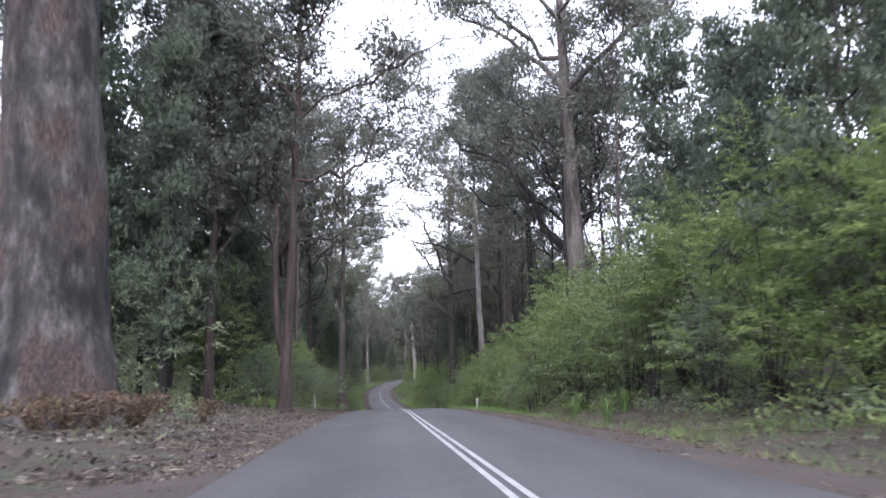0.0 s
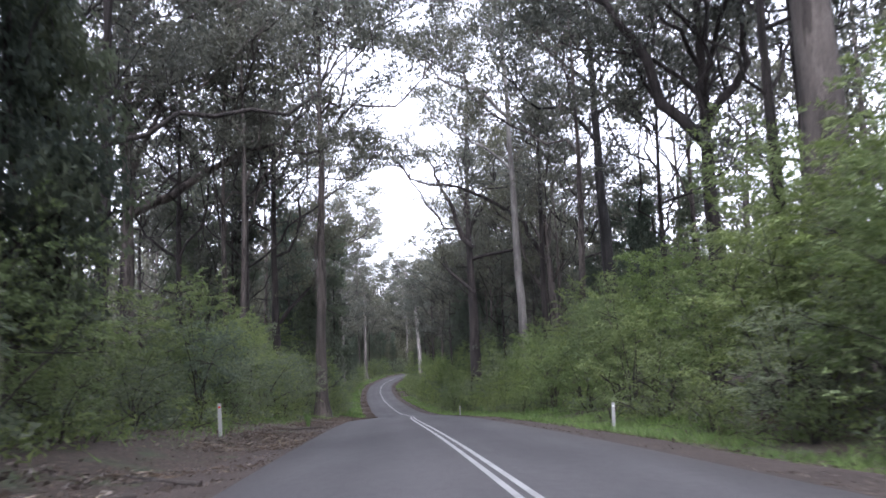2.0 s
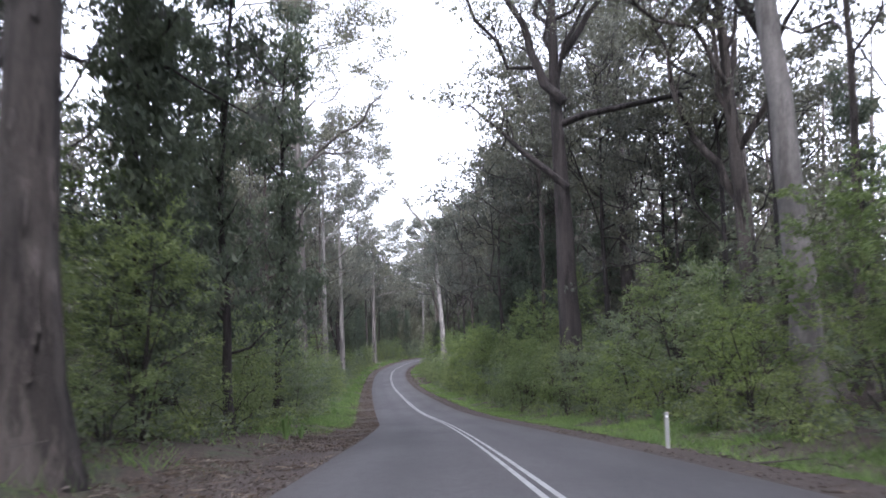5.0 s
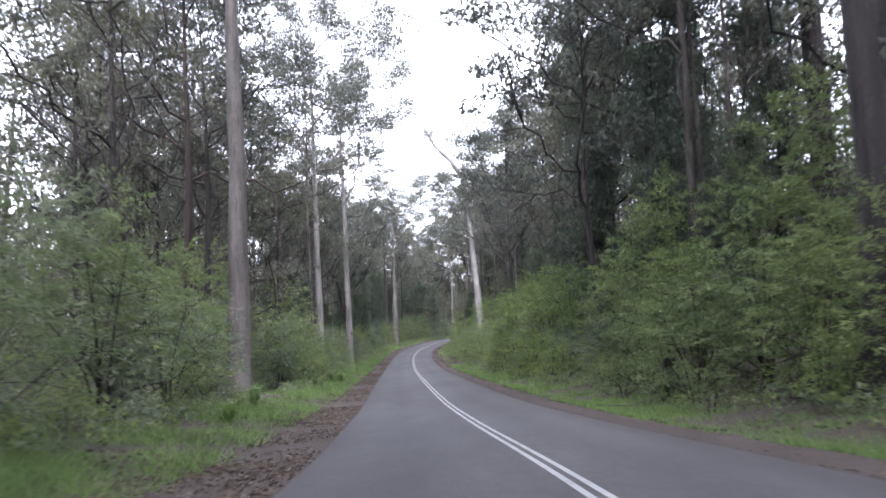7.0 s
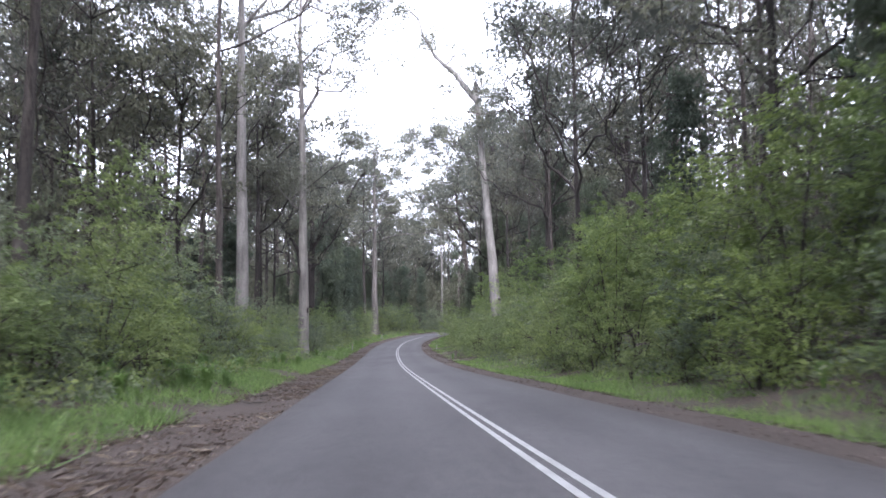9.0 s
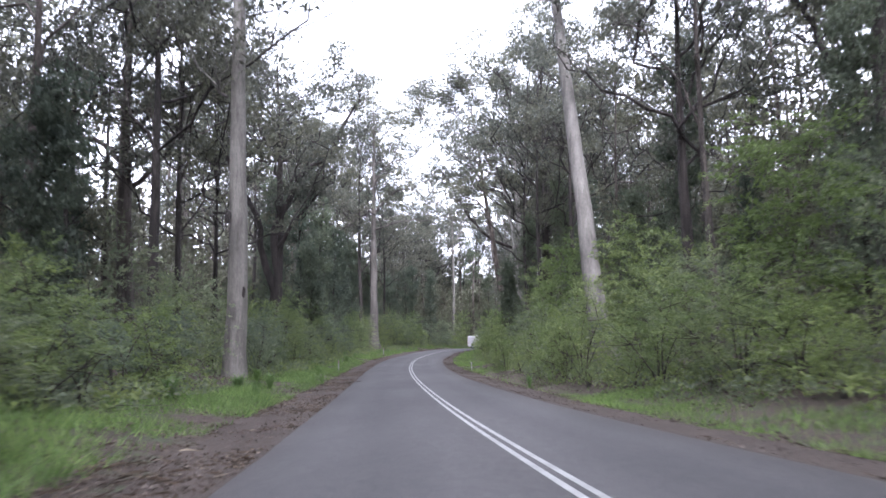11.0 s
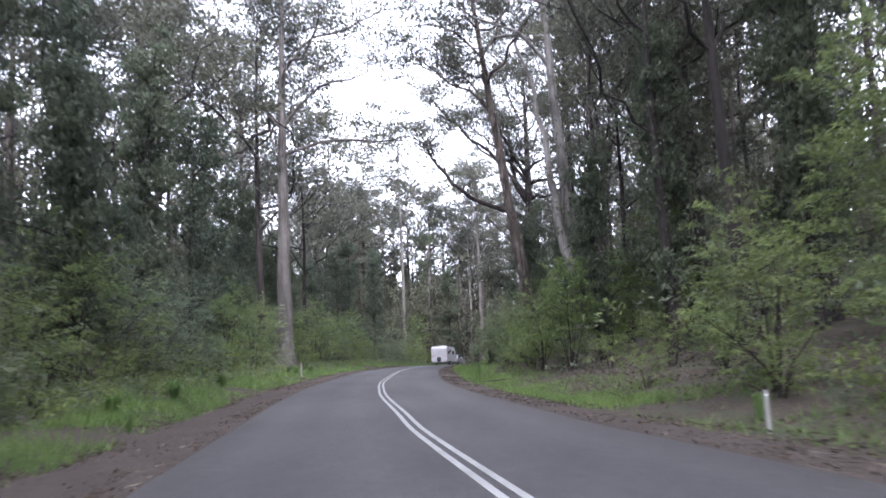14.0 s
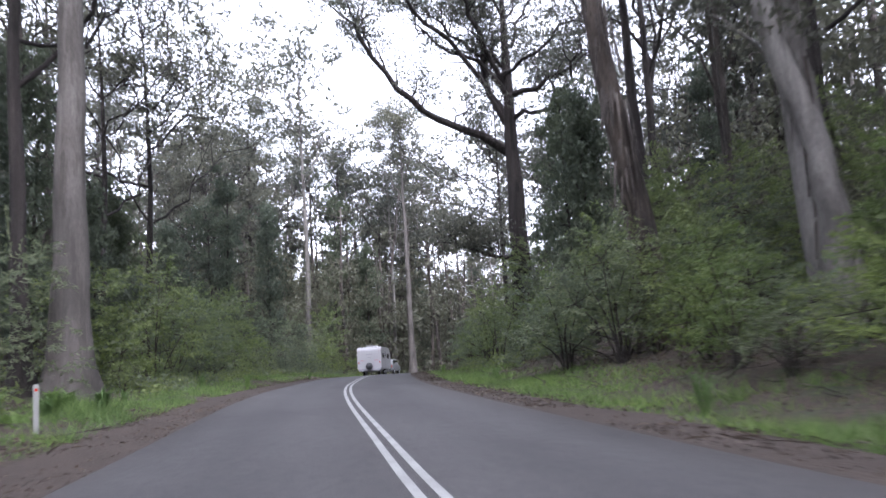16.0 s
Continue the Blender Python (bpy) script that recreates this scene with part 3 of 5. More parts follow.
# Trees that stand out along the first stretch
karri(-13.0, 30.0, 3.7, 11, 50, M_OLD, "giant old eucalypt with fibrous grey-brown bark and flared base", rough=0.05, flare=0.6, sides=40, rings=44, tip=0.4)
marri(-12.3, 45.2, 0.56, 12, 22, M_RED, "slender reddish-brown forest tree beside the gravel shoulder", crown_from=0.3, limbs=12, reach=0.16)
marri(-8.3, 45.5, 0.66, 13, 27, M_RED, "low-forked tree with dark reddish stringy bark by the shoulder", crown_from=0.3, limbs=12, reach=0.2, rough=0.1, lean=(0.6, 1.0), arms=[(0.2, (-0.1, 0.1, 3.0), (-0.6, 0.3, 6), (-0.9, 0.6, 12), (-1.6, 0.8, 19))])
marri(-18.6, 72.9, 0.85, 25, 32, M_DARK)
marri(-24.8, 91.7, 1.45, 14, 32, M_GREY, "broad dark grey forest tree with one long bare limb", arms=[(0.38, (0.3, 0, 14), (2.5, 1, 15.5), (7, 2, 18), (12, 2, 18.5))], over=(9, 0.0))
karri(-12.6, 101.2, 0.95, 15, 42, M_GREY, "tall straight eucalypt with peeling grey bark beside the road", rough=0.05, over=(9, 0.0))
marri(-17.3, 107.2, 0.9, 16, 34, M_DARK, arms=[(0.2, (0, 0, 8), (1.8, 0, 10.5), (3.6, 0.4, 13.5))], over=(9, 0.0))
marri(-34.8, 137.7, 0.75, 17, 36, M_DARK)
karri(10.8, 62.7, 1.85, 18, 44, M_GREY, "tall eucalypt with a stout ribbed grey-brown trunk", lean=(-1.2, 0), rough=0.05, crown_from=0.5, over=(9, 3.1))
marri(12.8, 103.7, 1.5, 19, 40, M_CHAR, "tall straight tree with blackened bark rising from bushes", crown_from=0.55, lean=(-1.2, 0), over=(9, 3.1))
marri(13.3, 80.7, 1.2, 20, 30, M_DARK, arms=[(0.38, (0, 0, 13), (-2.2, 0, 16), (-3.4, 0, 20), (-6.5, 1, 24), (-11, 1, 25)), (0.3, (0, 0, 15), (2, 0, 18), (3, 0.5, 24))], over=(9, 3.1))
karri(6.0, 117.6, 1.1, 21, 46, M_PALE, "slender white-barked eucalypt leaning slightly over the bushes", lean=(-1.5, 2.5), crown_from=0.66, tip=0.2, arms=[(0.22, (-1.1, 1.6, 31), (-4, 2, 34), (-8, 2, 35), (-11, 2, 38))], over=(9, 3.1))
marri(2.2, 147, 1.8, 22, 44, M_DARK, "massive dark tree with a crooked limb over the road", crown_from=0.42, limbs=11, fluff=1.1, arms=[(0.42, (0, 0, 22.5), (-1.5, 0, 24.3), (-3.1, 0, 27.8), (-4.7, 0.5, 31.5), (-7.8, 1, 37)), (0.3, (0, 0, 16), (-4, 1, 20), (-7, 2, 23)), (0.3, (0, 0, 26), (3, 0.5, 31), (4, 1, 37))])
marri(13.2, 140, 1.5, 23, 36, M_GREY, lean=(-2, 0), arms=[(0.34, (-1, 0, 12), (-4, 0, 16), (-5.5, 0, 19), (-6, 0, 24))], over=(9, 3.1))
karri(9.5, 127, 0.95, 24, 42, M_DARK, "dark eucalypt with a long limb reaching over the road", arms=[(0.3, (-0.3, 0, 17), (-3, 0, 21.5), (-7, 0, 24.4), (-10.7, 0, 25.6), (-16, 0.5, 27.5))], arm_twigs=11)
# The middle stretch
karri(-23.0, 172.2, 1.45, 31, 46, M_PINK, "big smooth pinkish-grey eucalypt standing at the grass edge", rough=0.025, flare=0.2, sides=18, over=(9, 0.0))
marri(-28.4, 177.7, 0.75, 32, 34, M_RED)
karri(-29.1, 222.2, 1.05, 33, 46, M_PALE, over=(9, 0.0))
karri(-28.4, 215, 0.55, 34, 38, M_GREY)
karri(-30.1, 248, 1.2, 35, 47, M_PALE, "big smooth pale eucalypt with knots standing at the verge", rough=0.025, flare=0.15, sides=18, arms=[(0.1, (-0.6, 0, 15.5), (-1.6, 0.2, 16.2), (-2.4, 0.3, 17.4))], over=(9, 0.0))
karri(12.5, 174.6, 2.1, 36, 42, M_DARK, "massive ivy-clad eucalypt rising out of dark scrub", fluff=1.2, clad=(0.03, 0.6, 90), over=(9, 3.1))
marri(16.5, 168, 0.7, 37, 36, M_DARK, lean=(-3, 0))
marri(26, 236, 1.3, 38, 38, M_DARK, over=(9, 3.1))
karri(28.5, 262, 1.1, 39, 40, M_PALE)
marri(-5.1, 218.5, 0.5, 40, 30, M_DARK, crown_from=0.3, limbs=14, reach=0.12, fluff=0.9)
marri(-2.6, 257.5, 1.0, 45, 30, M_DARK, "dark crooked tree with a dense crown of leaves", fluff=1.25, limbs=11)
marri(3.6, 246, 1.2, 41, 34, M_DARK, fluff=1.2, arms=[(0.3, (0, 0, 12), (-2, 0, 15), (-4, 0, 21)), (0.28, (0, 0, 14), (2.4, 0, 19), (4, 0, 25))])
karri(-8.85, 255.6, 1.4, 42, 33, M_PALE, "leaning pale eucalypt with a snapped top and one bent limb", lean=(-2.2, 5.5), limbs=2, crown_from=0.85, reach=0.08, clumps=2, tip=0.35, rough=0.06,
      arms=[(0.45, (-2.0, 5, 30), (-4.2, 7, 33), (-6.2, 8, 36.5), (-7.6, 8.5, 38.6), (-9.5, 8.5, 42))])
marri(-42.7, 263, 1.6, 43, 32, M_GREY, over=(9, 0.0))
marri(-36.2, 281, 1.3, 44, 30, M_DARK, "great dark tree with thick crooked limbs forking low", crown_from=0.5,
      arms=[(0.5, (0, 0, 6), (1.0, 0.4, 13), (2.8, 0.6, 18), (5.4, 1, 21), (7.4, 1, 25)), (0.4, (0, 0, 7), (-2.6, 0, 15), (-5, 0.5, 22)), (0.24, (0.1, 0, 11), (3.5, -1, 15), (6, -1, 17.5))])
# The last stretch
marri(-45.5, 333.5, 0.8, 46, 34, M_DARK, fluff=1.15)
karri(-33.3, 338.8, 1.6, 51, 44, M_PINK, "tall straight pale eucalypt beside a white guide post", rough=0.03, crown_from=0.42, fluff=1.25, over=(9, 0.0))
marri(-35.6, 340.5, 0.85, 52, 38, M_DARK, fluff=1.3, crown_from=0.32)
karri(-8.0, 325, 1.4, 53, 44, M_PALE, "stout pale twin-stemmed eucalypt with ragged bark on the bank", lean=(-2.0, 2), rough=0.06, flare=0.5, sides=16, arms=[(0.5, (-0.5, -0.2, -0.3), (-0.7, -0.1, 5), (-1.2, 0.1, 10), (-2.0, 0.8, 17), (-4.0, 1.5, 26))], over=(9, 3.1))
karri(-10.3, 332.4, 1.25, 54, 40, M_TAN, "stout shaggy eucalypt with hanging strips of bark", lean=(-6, -3), rough=0.08, over=(9, 3.1))
marri(3.5, 357.5, 1.0, 55, 40, M_DARK, over=(9, 3.1))
marri(-3.0, 372, 2.3, 56, 40, M_DARK, "spreading dark tree with a long bare limb over the road", fluff=1.15, clumps=6, limbs=12, arm_twigs=16, bare=0.12,
      crown_from=0.5, arms=[(0.45, (0, 0, 18.5), (-3, -1, 20), (-7.5, -2, 22), (-11, -3, 25), (-14.5, -4, 29)), (0.3, (0, 0, 21), (-4, -2, 27), (-9, -4, 31), (-13, -6, 35)), (0.28, (0, 0, 25), (-4, -3, 32), (-8, -5, 37), (-11, -6, 41)), (0.4, (-0.3, 0, 22), (-2, 0, 27), (-3, 0, 34)), (0.24, (0, 0, 8.5), (-3, -1, 8.8), (-6, -1, 10))])
karri(-40.8, 435, 1.2, 57, 36, M_PALE)
marri(-28, 424, 1.6, 58, 37, M_DARK, "dark spreading tree at the bend of the road", fluff=1.3, reach=0.3, limbs=12, crown_from=0.4)
marri(-14, 436, 1.3, 63, 36, M_DARK, fluff=1.2)
marri(-4, 446, 1.2, 64, 34, M_DARK, fluff=1.2)
karri(-47, 410, 1.0, 65, 40, M_GREY)
karri(-4.2, 425.5, 1.2, 59, 42, M_PINK, "straight pale trunk standing at the bend of the road", crown_from=0.6)
OPEN_AT_BEND = (-4.2, 425.5)
marri(8.3, 328.4, 0.75, 61, 34, M_DARK, lean=(-3, 0))
karri(-7.0, 304.0, 1.5, 66, 40, M_DARK, "tall eucalypt wrapped in dark climbing foliage", clad=(0.05, 0.62, 80), crown_from=0.45)
marri(-2.4, 347.8, 1.0, 67, 40, M_DARK, "straight dark-barked trunk behind a shaggy eucalypt", crown_from=0.55, bow=0.1)
marri(5.5, 322, 0.5, 62, 32, M_DARK)


def knot(x, y, z, wide, tall, turn):
    bm = bmesh.new()
    bmesh.ops.create_uvsphere(bm, u_segments=10, v_segments=7, radius=0.5)
    for v in bm.verts:
        v.co += Vector((math.sin(v.co.z * 9), math.cos(v.co.x * 11), math.sin(v.co.y * 8))) * 0.06
    ob = tagged(new("trunk_knot", done(bm, "trunk_knot", M_DARK, True)), "dark hollow knot in a pale eucalypt trunk", "tree knot", "knots in the trunks")
    ob.matrix_world = pose(x, y, z, 0, 0, turn) @ Matrix.Diagonal((wide, wide * 0.6, tall, 1))


knot(-30.40, 247.45, -10.0, 0.34, 0.75, 20)
knot(-29.50, 247.45, -14.1, 0.2, 0.6, -10)
knot(-9.0, 255.3, -13.2, 0.4, 0.35, 0)


def loose_bark(x, y, dia, z0, z1, n, lean, seed):
    # curling strips of bark that hang from a trunk
    r = np.random.default_rng(seed)
    quads = []
    for k in range(n):
        az, z, long = r.uniform(3.3, 6.1), r.uniform(z0, z1), r.uniform(0.5, 1.8)
        rad = dia / 2 * (1.02 - 0.012 * z)
        c = np.array([lean[0] * z + rad * math.cos(az), lean[1] * z + rad * math.sin(az), z])
        across = np.array([-math.sin(az), math.cos(az), 0]) * r.uniform(0.03, 0.09)
        away = np.array([math.cos(az), math.sin(az), 0]) * r.uniform(0.05, 0.25)
        quads.append([c - across, c + across, c + away + across * 0.5 - (0, 0, long), c + away - across * 0.5 - (0, 0, long)])
    ob = tagged(new("hanging_bark", quads_mesh("hanging_bark", np.array(quads), M_GREY)), "ragged ribbons of brown bark hanging from a trunk", "bark", kind="stuff")
    ob.matrix_world = pose(x, y, float(height(x, y)))


loose_bark(-10.3, 332.4, 1.25, 3, 22, 170, (-0.15, -0.075), 5)
loose_bark(-8.0, 325, 1.4, 2, 14, 70, (-0.045, 0.045), 6)
loose_bark(-12.6, 101.2, 0.88, 2, 16, 60, (0, 0), 7)


# ------------------------------------------------------------ woods on both sides
FORMS = [(38, 0.8, M_PALE, 0.45, 0.18, 0.3), (34, 0.6, M_GREY, 0.38, 0.2, 0.5), (30, 0.7, M_DARK, 0.32, 0.25, 0.6), (25, 0.55, M_DARK, 0.3, 0.27, 0.8), (40, 0.9, M_GREY, 0.48, 0.19, 0.3)]
TALL = [gum_meshes(200 + k, t, d, m, M_GUM, crown_from=c, limbs=10, reach=r, clumps=4, each=38, leaf_size=0.42, sides=7, rings=12, bow=b, fine=False) for k, (t, d, m, c, r, b) in enumerate(FORMS)]
FAR = [gum_meshes(220 + k, t, d, m, M_GUM, crown_from=c, limbs=9, reach=r, clumps=4, each=18, leaf_size=0.66, sides=5, rings=9, bow=b, twigs=2, fluff=1.1, fine=False) for k, (t, d, m, c, r, b) in enumerate(FORMS)]
OAK = [oak_meshes(240 + k, t, d, r) for k, (t, d, r) in enumerate([(17, 0.34, 0.2), (13, 0.28, 0.24), (21, 0.4, 0.17)])]
TALL_LABEL = ["tall pale-trunked forest eucalypt", "slim grey-trunked forest eucalypt", "dark-barked forest eucalypt with crooked limbs", "low spreading dark forest eucalypt", "tall tan-trunked forest eucalypt"]
OAK_LABEL = "dark green forest tree with fine drooping foliage"


def clear_of(x, y, gap):
    return all((x - a) ** 2 + (y - b) ** 2 > gap * gap for a, b in TAKEN)


def plant(kind, meshes, label, x, y, size, turn, group):
    ob = plant_tree(kind, meshes, x, y, label, group, turn)
    ob.scale = (size, size, size * 1.0)
    TAKEN.append((x, y))
    return ob


wild = random.Random(7)


# open lines of sight between the road and the trunks that stand out
SIGHT = [(6.0, 117.6, -1, 70), (10, 62.7, 3, 20), (12.1, 103.7, 3, 60), (-23, 172.2, -14, 135), (-29.1, 222.2, -17, 165), (-30.1, 248, -20, 205),
         (-9.6, 255.6, -17, 200), (-36.2, 281, -22, 235), (-11, 332.4, -24, 290), (-8.8, 325, -24, 290), (-3, 372, -24, 300), (-33.2, 338.8, -24, 270),
         (-12.6, 101.2, -6, 62), (-24.8, 91.7, -4, 50), (12.5, 174.6, -10, 135), (2.2, 147, -5, 90), (-8.3, 45.5, -2, 10), (-17.3, 107.2, -5, 70)]


def in_sight(x, y):
    for x0, y0, x1, y1 in SIGHT:
        f = min(1.0, max(0.0, ((x - x0) * (x1 - x0) + (y - y0) * (y1 - y0)) / ((x1 - x0) ** 2 + (y1 - y0) ** 2)))
        if math.hypot(x - x0 - f * (x1 - x0), y - y0 - f * (y1 - y0)) < 2.2:
            return True
    return False


def woods(side, near, far, y0, y1, count, gap, share_oak, size=(0.8, 1.1), stock=None):
    made = tries = 0
    while made < count and tries < count * 12:
        tries += 1
        x, y, _ = beside(side * wild.uniform(near, far), wild.uniform(y0, y1))
        if not clear_of(x, y, gap) or in_sight(x, y):
            continue
        s, turn = wild.uniform(*size), wild.uniform(0, 360)
        if wild.random() < share_oak:
            plant("sheoak_tree", wild.choice(OAK), OAK_LABEL, x, y, s, turn, "dark trees of the understorey")
        else:
            k = wild.randrange(len(TALL))
            if near < 20:
                k = (2, 1, 2, 3, 1)[k]  # no pale trunks close to the road but those placed by hand
            plant("eucalyptus_tree", (stock or TALL)[k], TALL_LABEL[k], x, y, s, turn, "forest trees behind the verge")
        made += 1


def road_gap(x, y):
    """Distance from the road's middle line."""
    return float(np.hypot(LINE[:, 0] - x, LINE[:, 1] - y).min())


for y0, y1, left, right, oak_left, oak_right in ((36, 66, 13, 0, 0.75, 0.45), (16, 66, 0, 11, 0.5, 0.5), (66, 96, 5, 6, 0.0, 0.4), (96, 120, 6, 5, 0.3, 0.4), (120, 160, 3, 9, 0.2, 0.5), (290, 400, 22, 16, 0.4, 0.15)):
    woods(-1, 10.5, 24, y0, y1, left, 3.4, oak_left)
    woods(1, 11.5, 25, y0, y1, right, 3.4, oak_right)
woods(-1, 15, 28, 160, 290, 26, 3.6, 0.2)
woods(1, 11.5, 18, 158, 186, 8, 3.0, 0.3, (0.9, 1.1))
woods(1, 14, 22, 186, 205, 5, 3.6, 0.0)
woods(1, 16, 28, 205, 290, 15, 3.8, 0.25)
for x, y, k, s in ((-9.6, 301.5, 0, 1.0), (-11.8, 306.5, 1, 0.9), (-38.5, 300, 2, 1.1), (-37.4, 309.2, 2, 1.0), (-36.6, 317, 0, 1.1), (-38.5, 291, 0, 1.1), (-2.2, 261.6, 2, 1.1)):
    plant("sheoak_tree", OAK[k], OAK_LABEL, x, y, s, x * 50, "dark trees of the understorey")
for x, y, k, s in ((-17.0, 40, 2, 1.3), (-20.5, 46, 0, 1.5), (-15.8, 49, 2, 1.35), (-24, 52, 2, 1.4), (-18.6, 56, 0, 1.6), (-22.5, 62, 2, 1.3), (-27, 60, 0, 1.7), 
                   (-22, 112, 2, 1.2), (17.5, 30, 0, 1.1), (21, 36, 2, 1.1), (15.8, 41, 1, 1.2), (19.5, 46, 0, 1.3), (24, 44, 2, 1.3), (16.5, 52, 0, 1.0), (22, 57, 2, 1.2),
                   (-19.6, 125, 2, 1.2), (-21.5, 131, 0, 1.3), (-27, 120, 2, 1.3), (14.5, 152, 2, 1.0), (17, 160, 0, 1.3), (19.5, 166, 2, 1.2), (1.5, 191, 2, 1.35), (4.5, 183, 2, 1.4), (8, 187, 0, 1.6), (10.5, 179, 2, 1.4), (-5.4, 296, 2, 1.0), (-2.5, 300, 0, 1.2),
                   (-9.6, 340.5, 1, 1.0), (-5.8, 352, 0, 1.0), (-0.5, 362, 1, 1.2), (-39, 352, 0, 1.2), (-43.5, 362, 2, 1.1), (-38, 371, 1, 1.2), (-41, 383, 0, 1.2), (-36, 392, 1, 1.3), (-14.2, 52.5, 0, 0.95), (-13.2, 58.5, 1, 1.0), (-16.5, 63, 2, 0.9), (-14.6, 118.4, 2, 0.95), (-16.5, 132.2, 2, 1.1), (-15.4, 111.5, 1, 1.0)):
    plant("sheoak_tree", OAK[k], OAK_LABEL, x, y, s, x * 50, "dark trees of the understorey")
# unseen trees added behind the camera's start, to shade the first metres
woods(-1, 10, 26, -45, 8, 10, 4, 0.0, stock=FAR)
woods(1, 10, 26, -45, 14, 11, 4, 0.0, stock=FAR)
woods(-1, 24, 48, 30, 160, 9, 4.5, 0.2, (0.7, 0.95), FAR)
woods(-1, 24, 48, 160, 430, 42, 4.5, 0.2, (0.85, 1.1), FAR)
woods(1, 25, 48, 30, 160, 12, 4.5, 0.2, (0.7, 0.95), FAR)
woods(1, 25, 48, 160, 430, 38, 4.5, 0.2, (0.85, 1.1), FAR)
made = 0
while made < 110:
    x, y = wild.uniform(-70, 75), wild.uniform(398, 500)
    if road_gap(x, y) > 10 and clear_of(x, y, 4.5):
        k = wild.randrange(len(TALL))
        if wild.random() < 0.4:
            plant("sheoak_tree", wild.choice(OAK), OAK_LABEL, x, y, wild.uniform(1.0, 1.5), wild.uniform(0, 360), "dark trees of the understorey")
        else:
            plant("eucalyptus_tree", FAR[k], TALL_LABEL[k], x, y, wild.uniform(0.95, 1.25), wild.uniform(0, 360), "forest trees behind the verge")
        made += 1


def in_front(dx, dy):
    """Whether a bush would hide the foot of a free-standing trunk from the road."""
    along, across = 0.3 * dx - 0.954 * dy, 0.954 * dx + 0.3 * dy
    return -1.2 < along < 14 and abs(across) < 2.4


def far_woods():
    """The closed wall of forest in the distance, leaves and trunks too far to count."""
    rng = np.random.default_rng(77)
    spots, low, stems = [], [], Tubes()
    for k in range(1600):
        u = rng.uniform()
        if u < 0.27:
            x, y, _ = beside(-rng.uniform(30, 85), rng.uniform(40, 430))
        elif u < 0.54:
            x, y, _ = beside(rng.uniform(30, 85), rng.uniform(30, 400))
        else:
            x, y = rng.uniform(-120, 140), rng.uniform(408, 560)
            if road_gap(x, y) < 12:
                continue
        if y < 160 and rng.uniform() < (0.62 if x < 0 else 0.45) * (y > 55):
            continue  # open sky behind the first trees
        tall, z = rng.uniform(17, 34), float(height(x, y))
        top = np.array([x + rng.normal(), y + rng.normal(), z + tall])
        foot = np.array([x, y, z - 0.4])
        stems.add([foot, foot * 0.5 + top * 0.5 + rng.normal(size=3) * 0.3, top], [0.34, 0.26, 0.08], 4)
        for j in range(9):
            f = rng.uniform(0.34, 1.0)
            p = foot * (1 - f) + top * f
            tip = p + np.array([rng.normal() * 2.2, rng.normal() * 2.2, rng.uniform(0.4, 2.0)])
            stems.add([p, tip], [0.1, 0.03], 3)
            spots.append(cap(rng, tip, rng.uniform(1.5, 2.9), 26))
        for j in range(5):
            low.append(clump(rng, (x + rng.normal() * 4, y + rng.normal() * 4, z + rng.uniform(0.5, 13)), (3.2, 3.2, 2.2), 28))
    tagged(new("far_forest", quads_mesh("far_forest", leaf_quads(np.vstack(spots), 0.9, 0.42, rng, 0.5), M_GUM)), "distant mass of grey-green forest foliage", "forest", kind="stuff")
    tagged(new("far_thicket", quads_mesh("far_thicket", leaf_quads(np.vstack(low), 0.95, 0.46, rng, 0.4), M_GUM)), "distant dusky thicket under the forest", "forest", kind="stuff")
    tagged(new("far_trunks", stems.mesh("far_trunks", M_GREY)), "distant grey forest trunks and branches", "forest", kind="stuff")
    # saplings between the tall trees behind the verge
    spots = []
    for side in (-1, 1):
        for k in range(1150):
            y = rng.uniform(40, 425)
            x, yy, z = beside(side * rng.uniform(21, 46), y)
            for j in range(3):
                spots.append(clump(rng, (x + rng.normal() * 0.8, yy + rng.normal() * 0.8, z + rng.uniform(0.5, 12) + j * 1.2), (1.9, 1.9, 1.3), 38))
    for k in range(1300):
        x, y = rng.uniform(-75, 50), rng.uniform(402, 452)
        if road_gap(x, y) > 11 and not in_front(x - OPEN_AT_BEND[0], y - OPEN_AT_BEND[1]):
            z = float(height(x, y))
            for j in range(3):
                spots.append(clump(rng, (x, y, z + rng.uniform(0.5, 16)), (2.2, 2.2, 1.6), 36))
    for k in range(1100):
        x, y = rng.uniform(-80, 60), rng.uniform(440, 500)
        if road_gap(x, y) > 11:
            z = float(height(x, y))
            for j in range(3):
                spots.append(clump(rng, (x, y, z + rng.uniform(0.5, 21)), (2.6, 2.6, 1.9), 36))
    tagged(new("sapling_thicket", quads_mesh("sapling_thicket", leaf_quads(np.vstack(spots), 0.46, 0.21, rng, 0.6), M_GUM)), "dense grey-green saplings between the forest trunks", "thicket", kind="stuff")


far_woods()


# ------------------------------------------------------------ bushes
def spray_leaves(rng, centres, ways, length, width):
    """Narrow leaves that point along their spray, fanned out and nodding at the tip."""
    n = len(centres)
    a = unit(ways + rng.normal(size=(n, 3)) * 0.55 + np.array([0, 0, -0.12]))
    b = unit(np.cross(a, np.array([0, 0, 1.0]) + rng.normal(size=(n, 3)) * 0.5))
    k = rng.uniform(0.6, 1.35, (n, 1))
    l, w = a * length * k, b * width * k * 0.5
    return np.stack([centres - 0.5 * l - 0.5 * w, centres + rng.uniform(-0.15, 0.2, (n, 1)) * l + 1.5 * w, centres + 0.5 * l - 0.4 * w], 1)


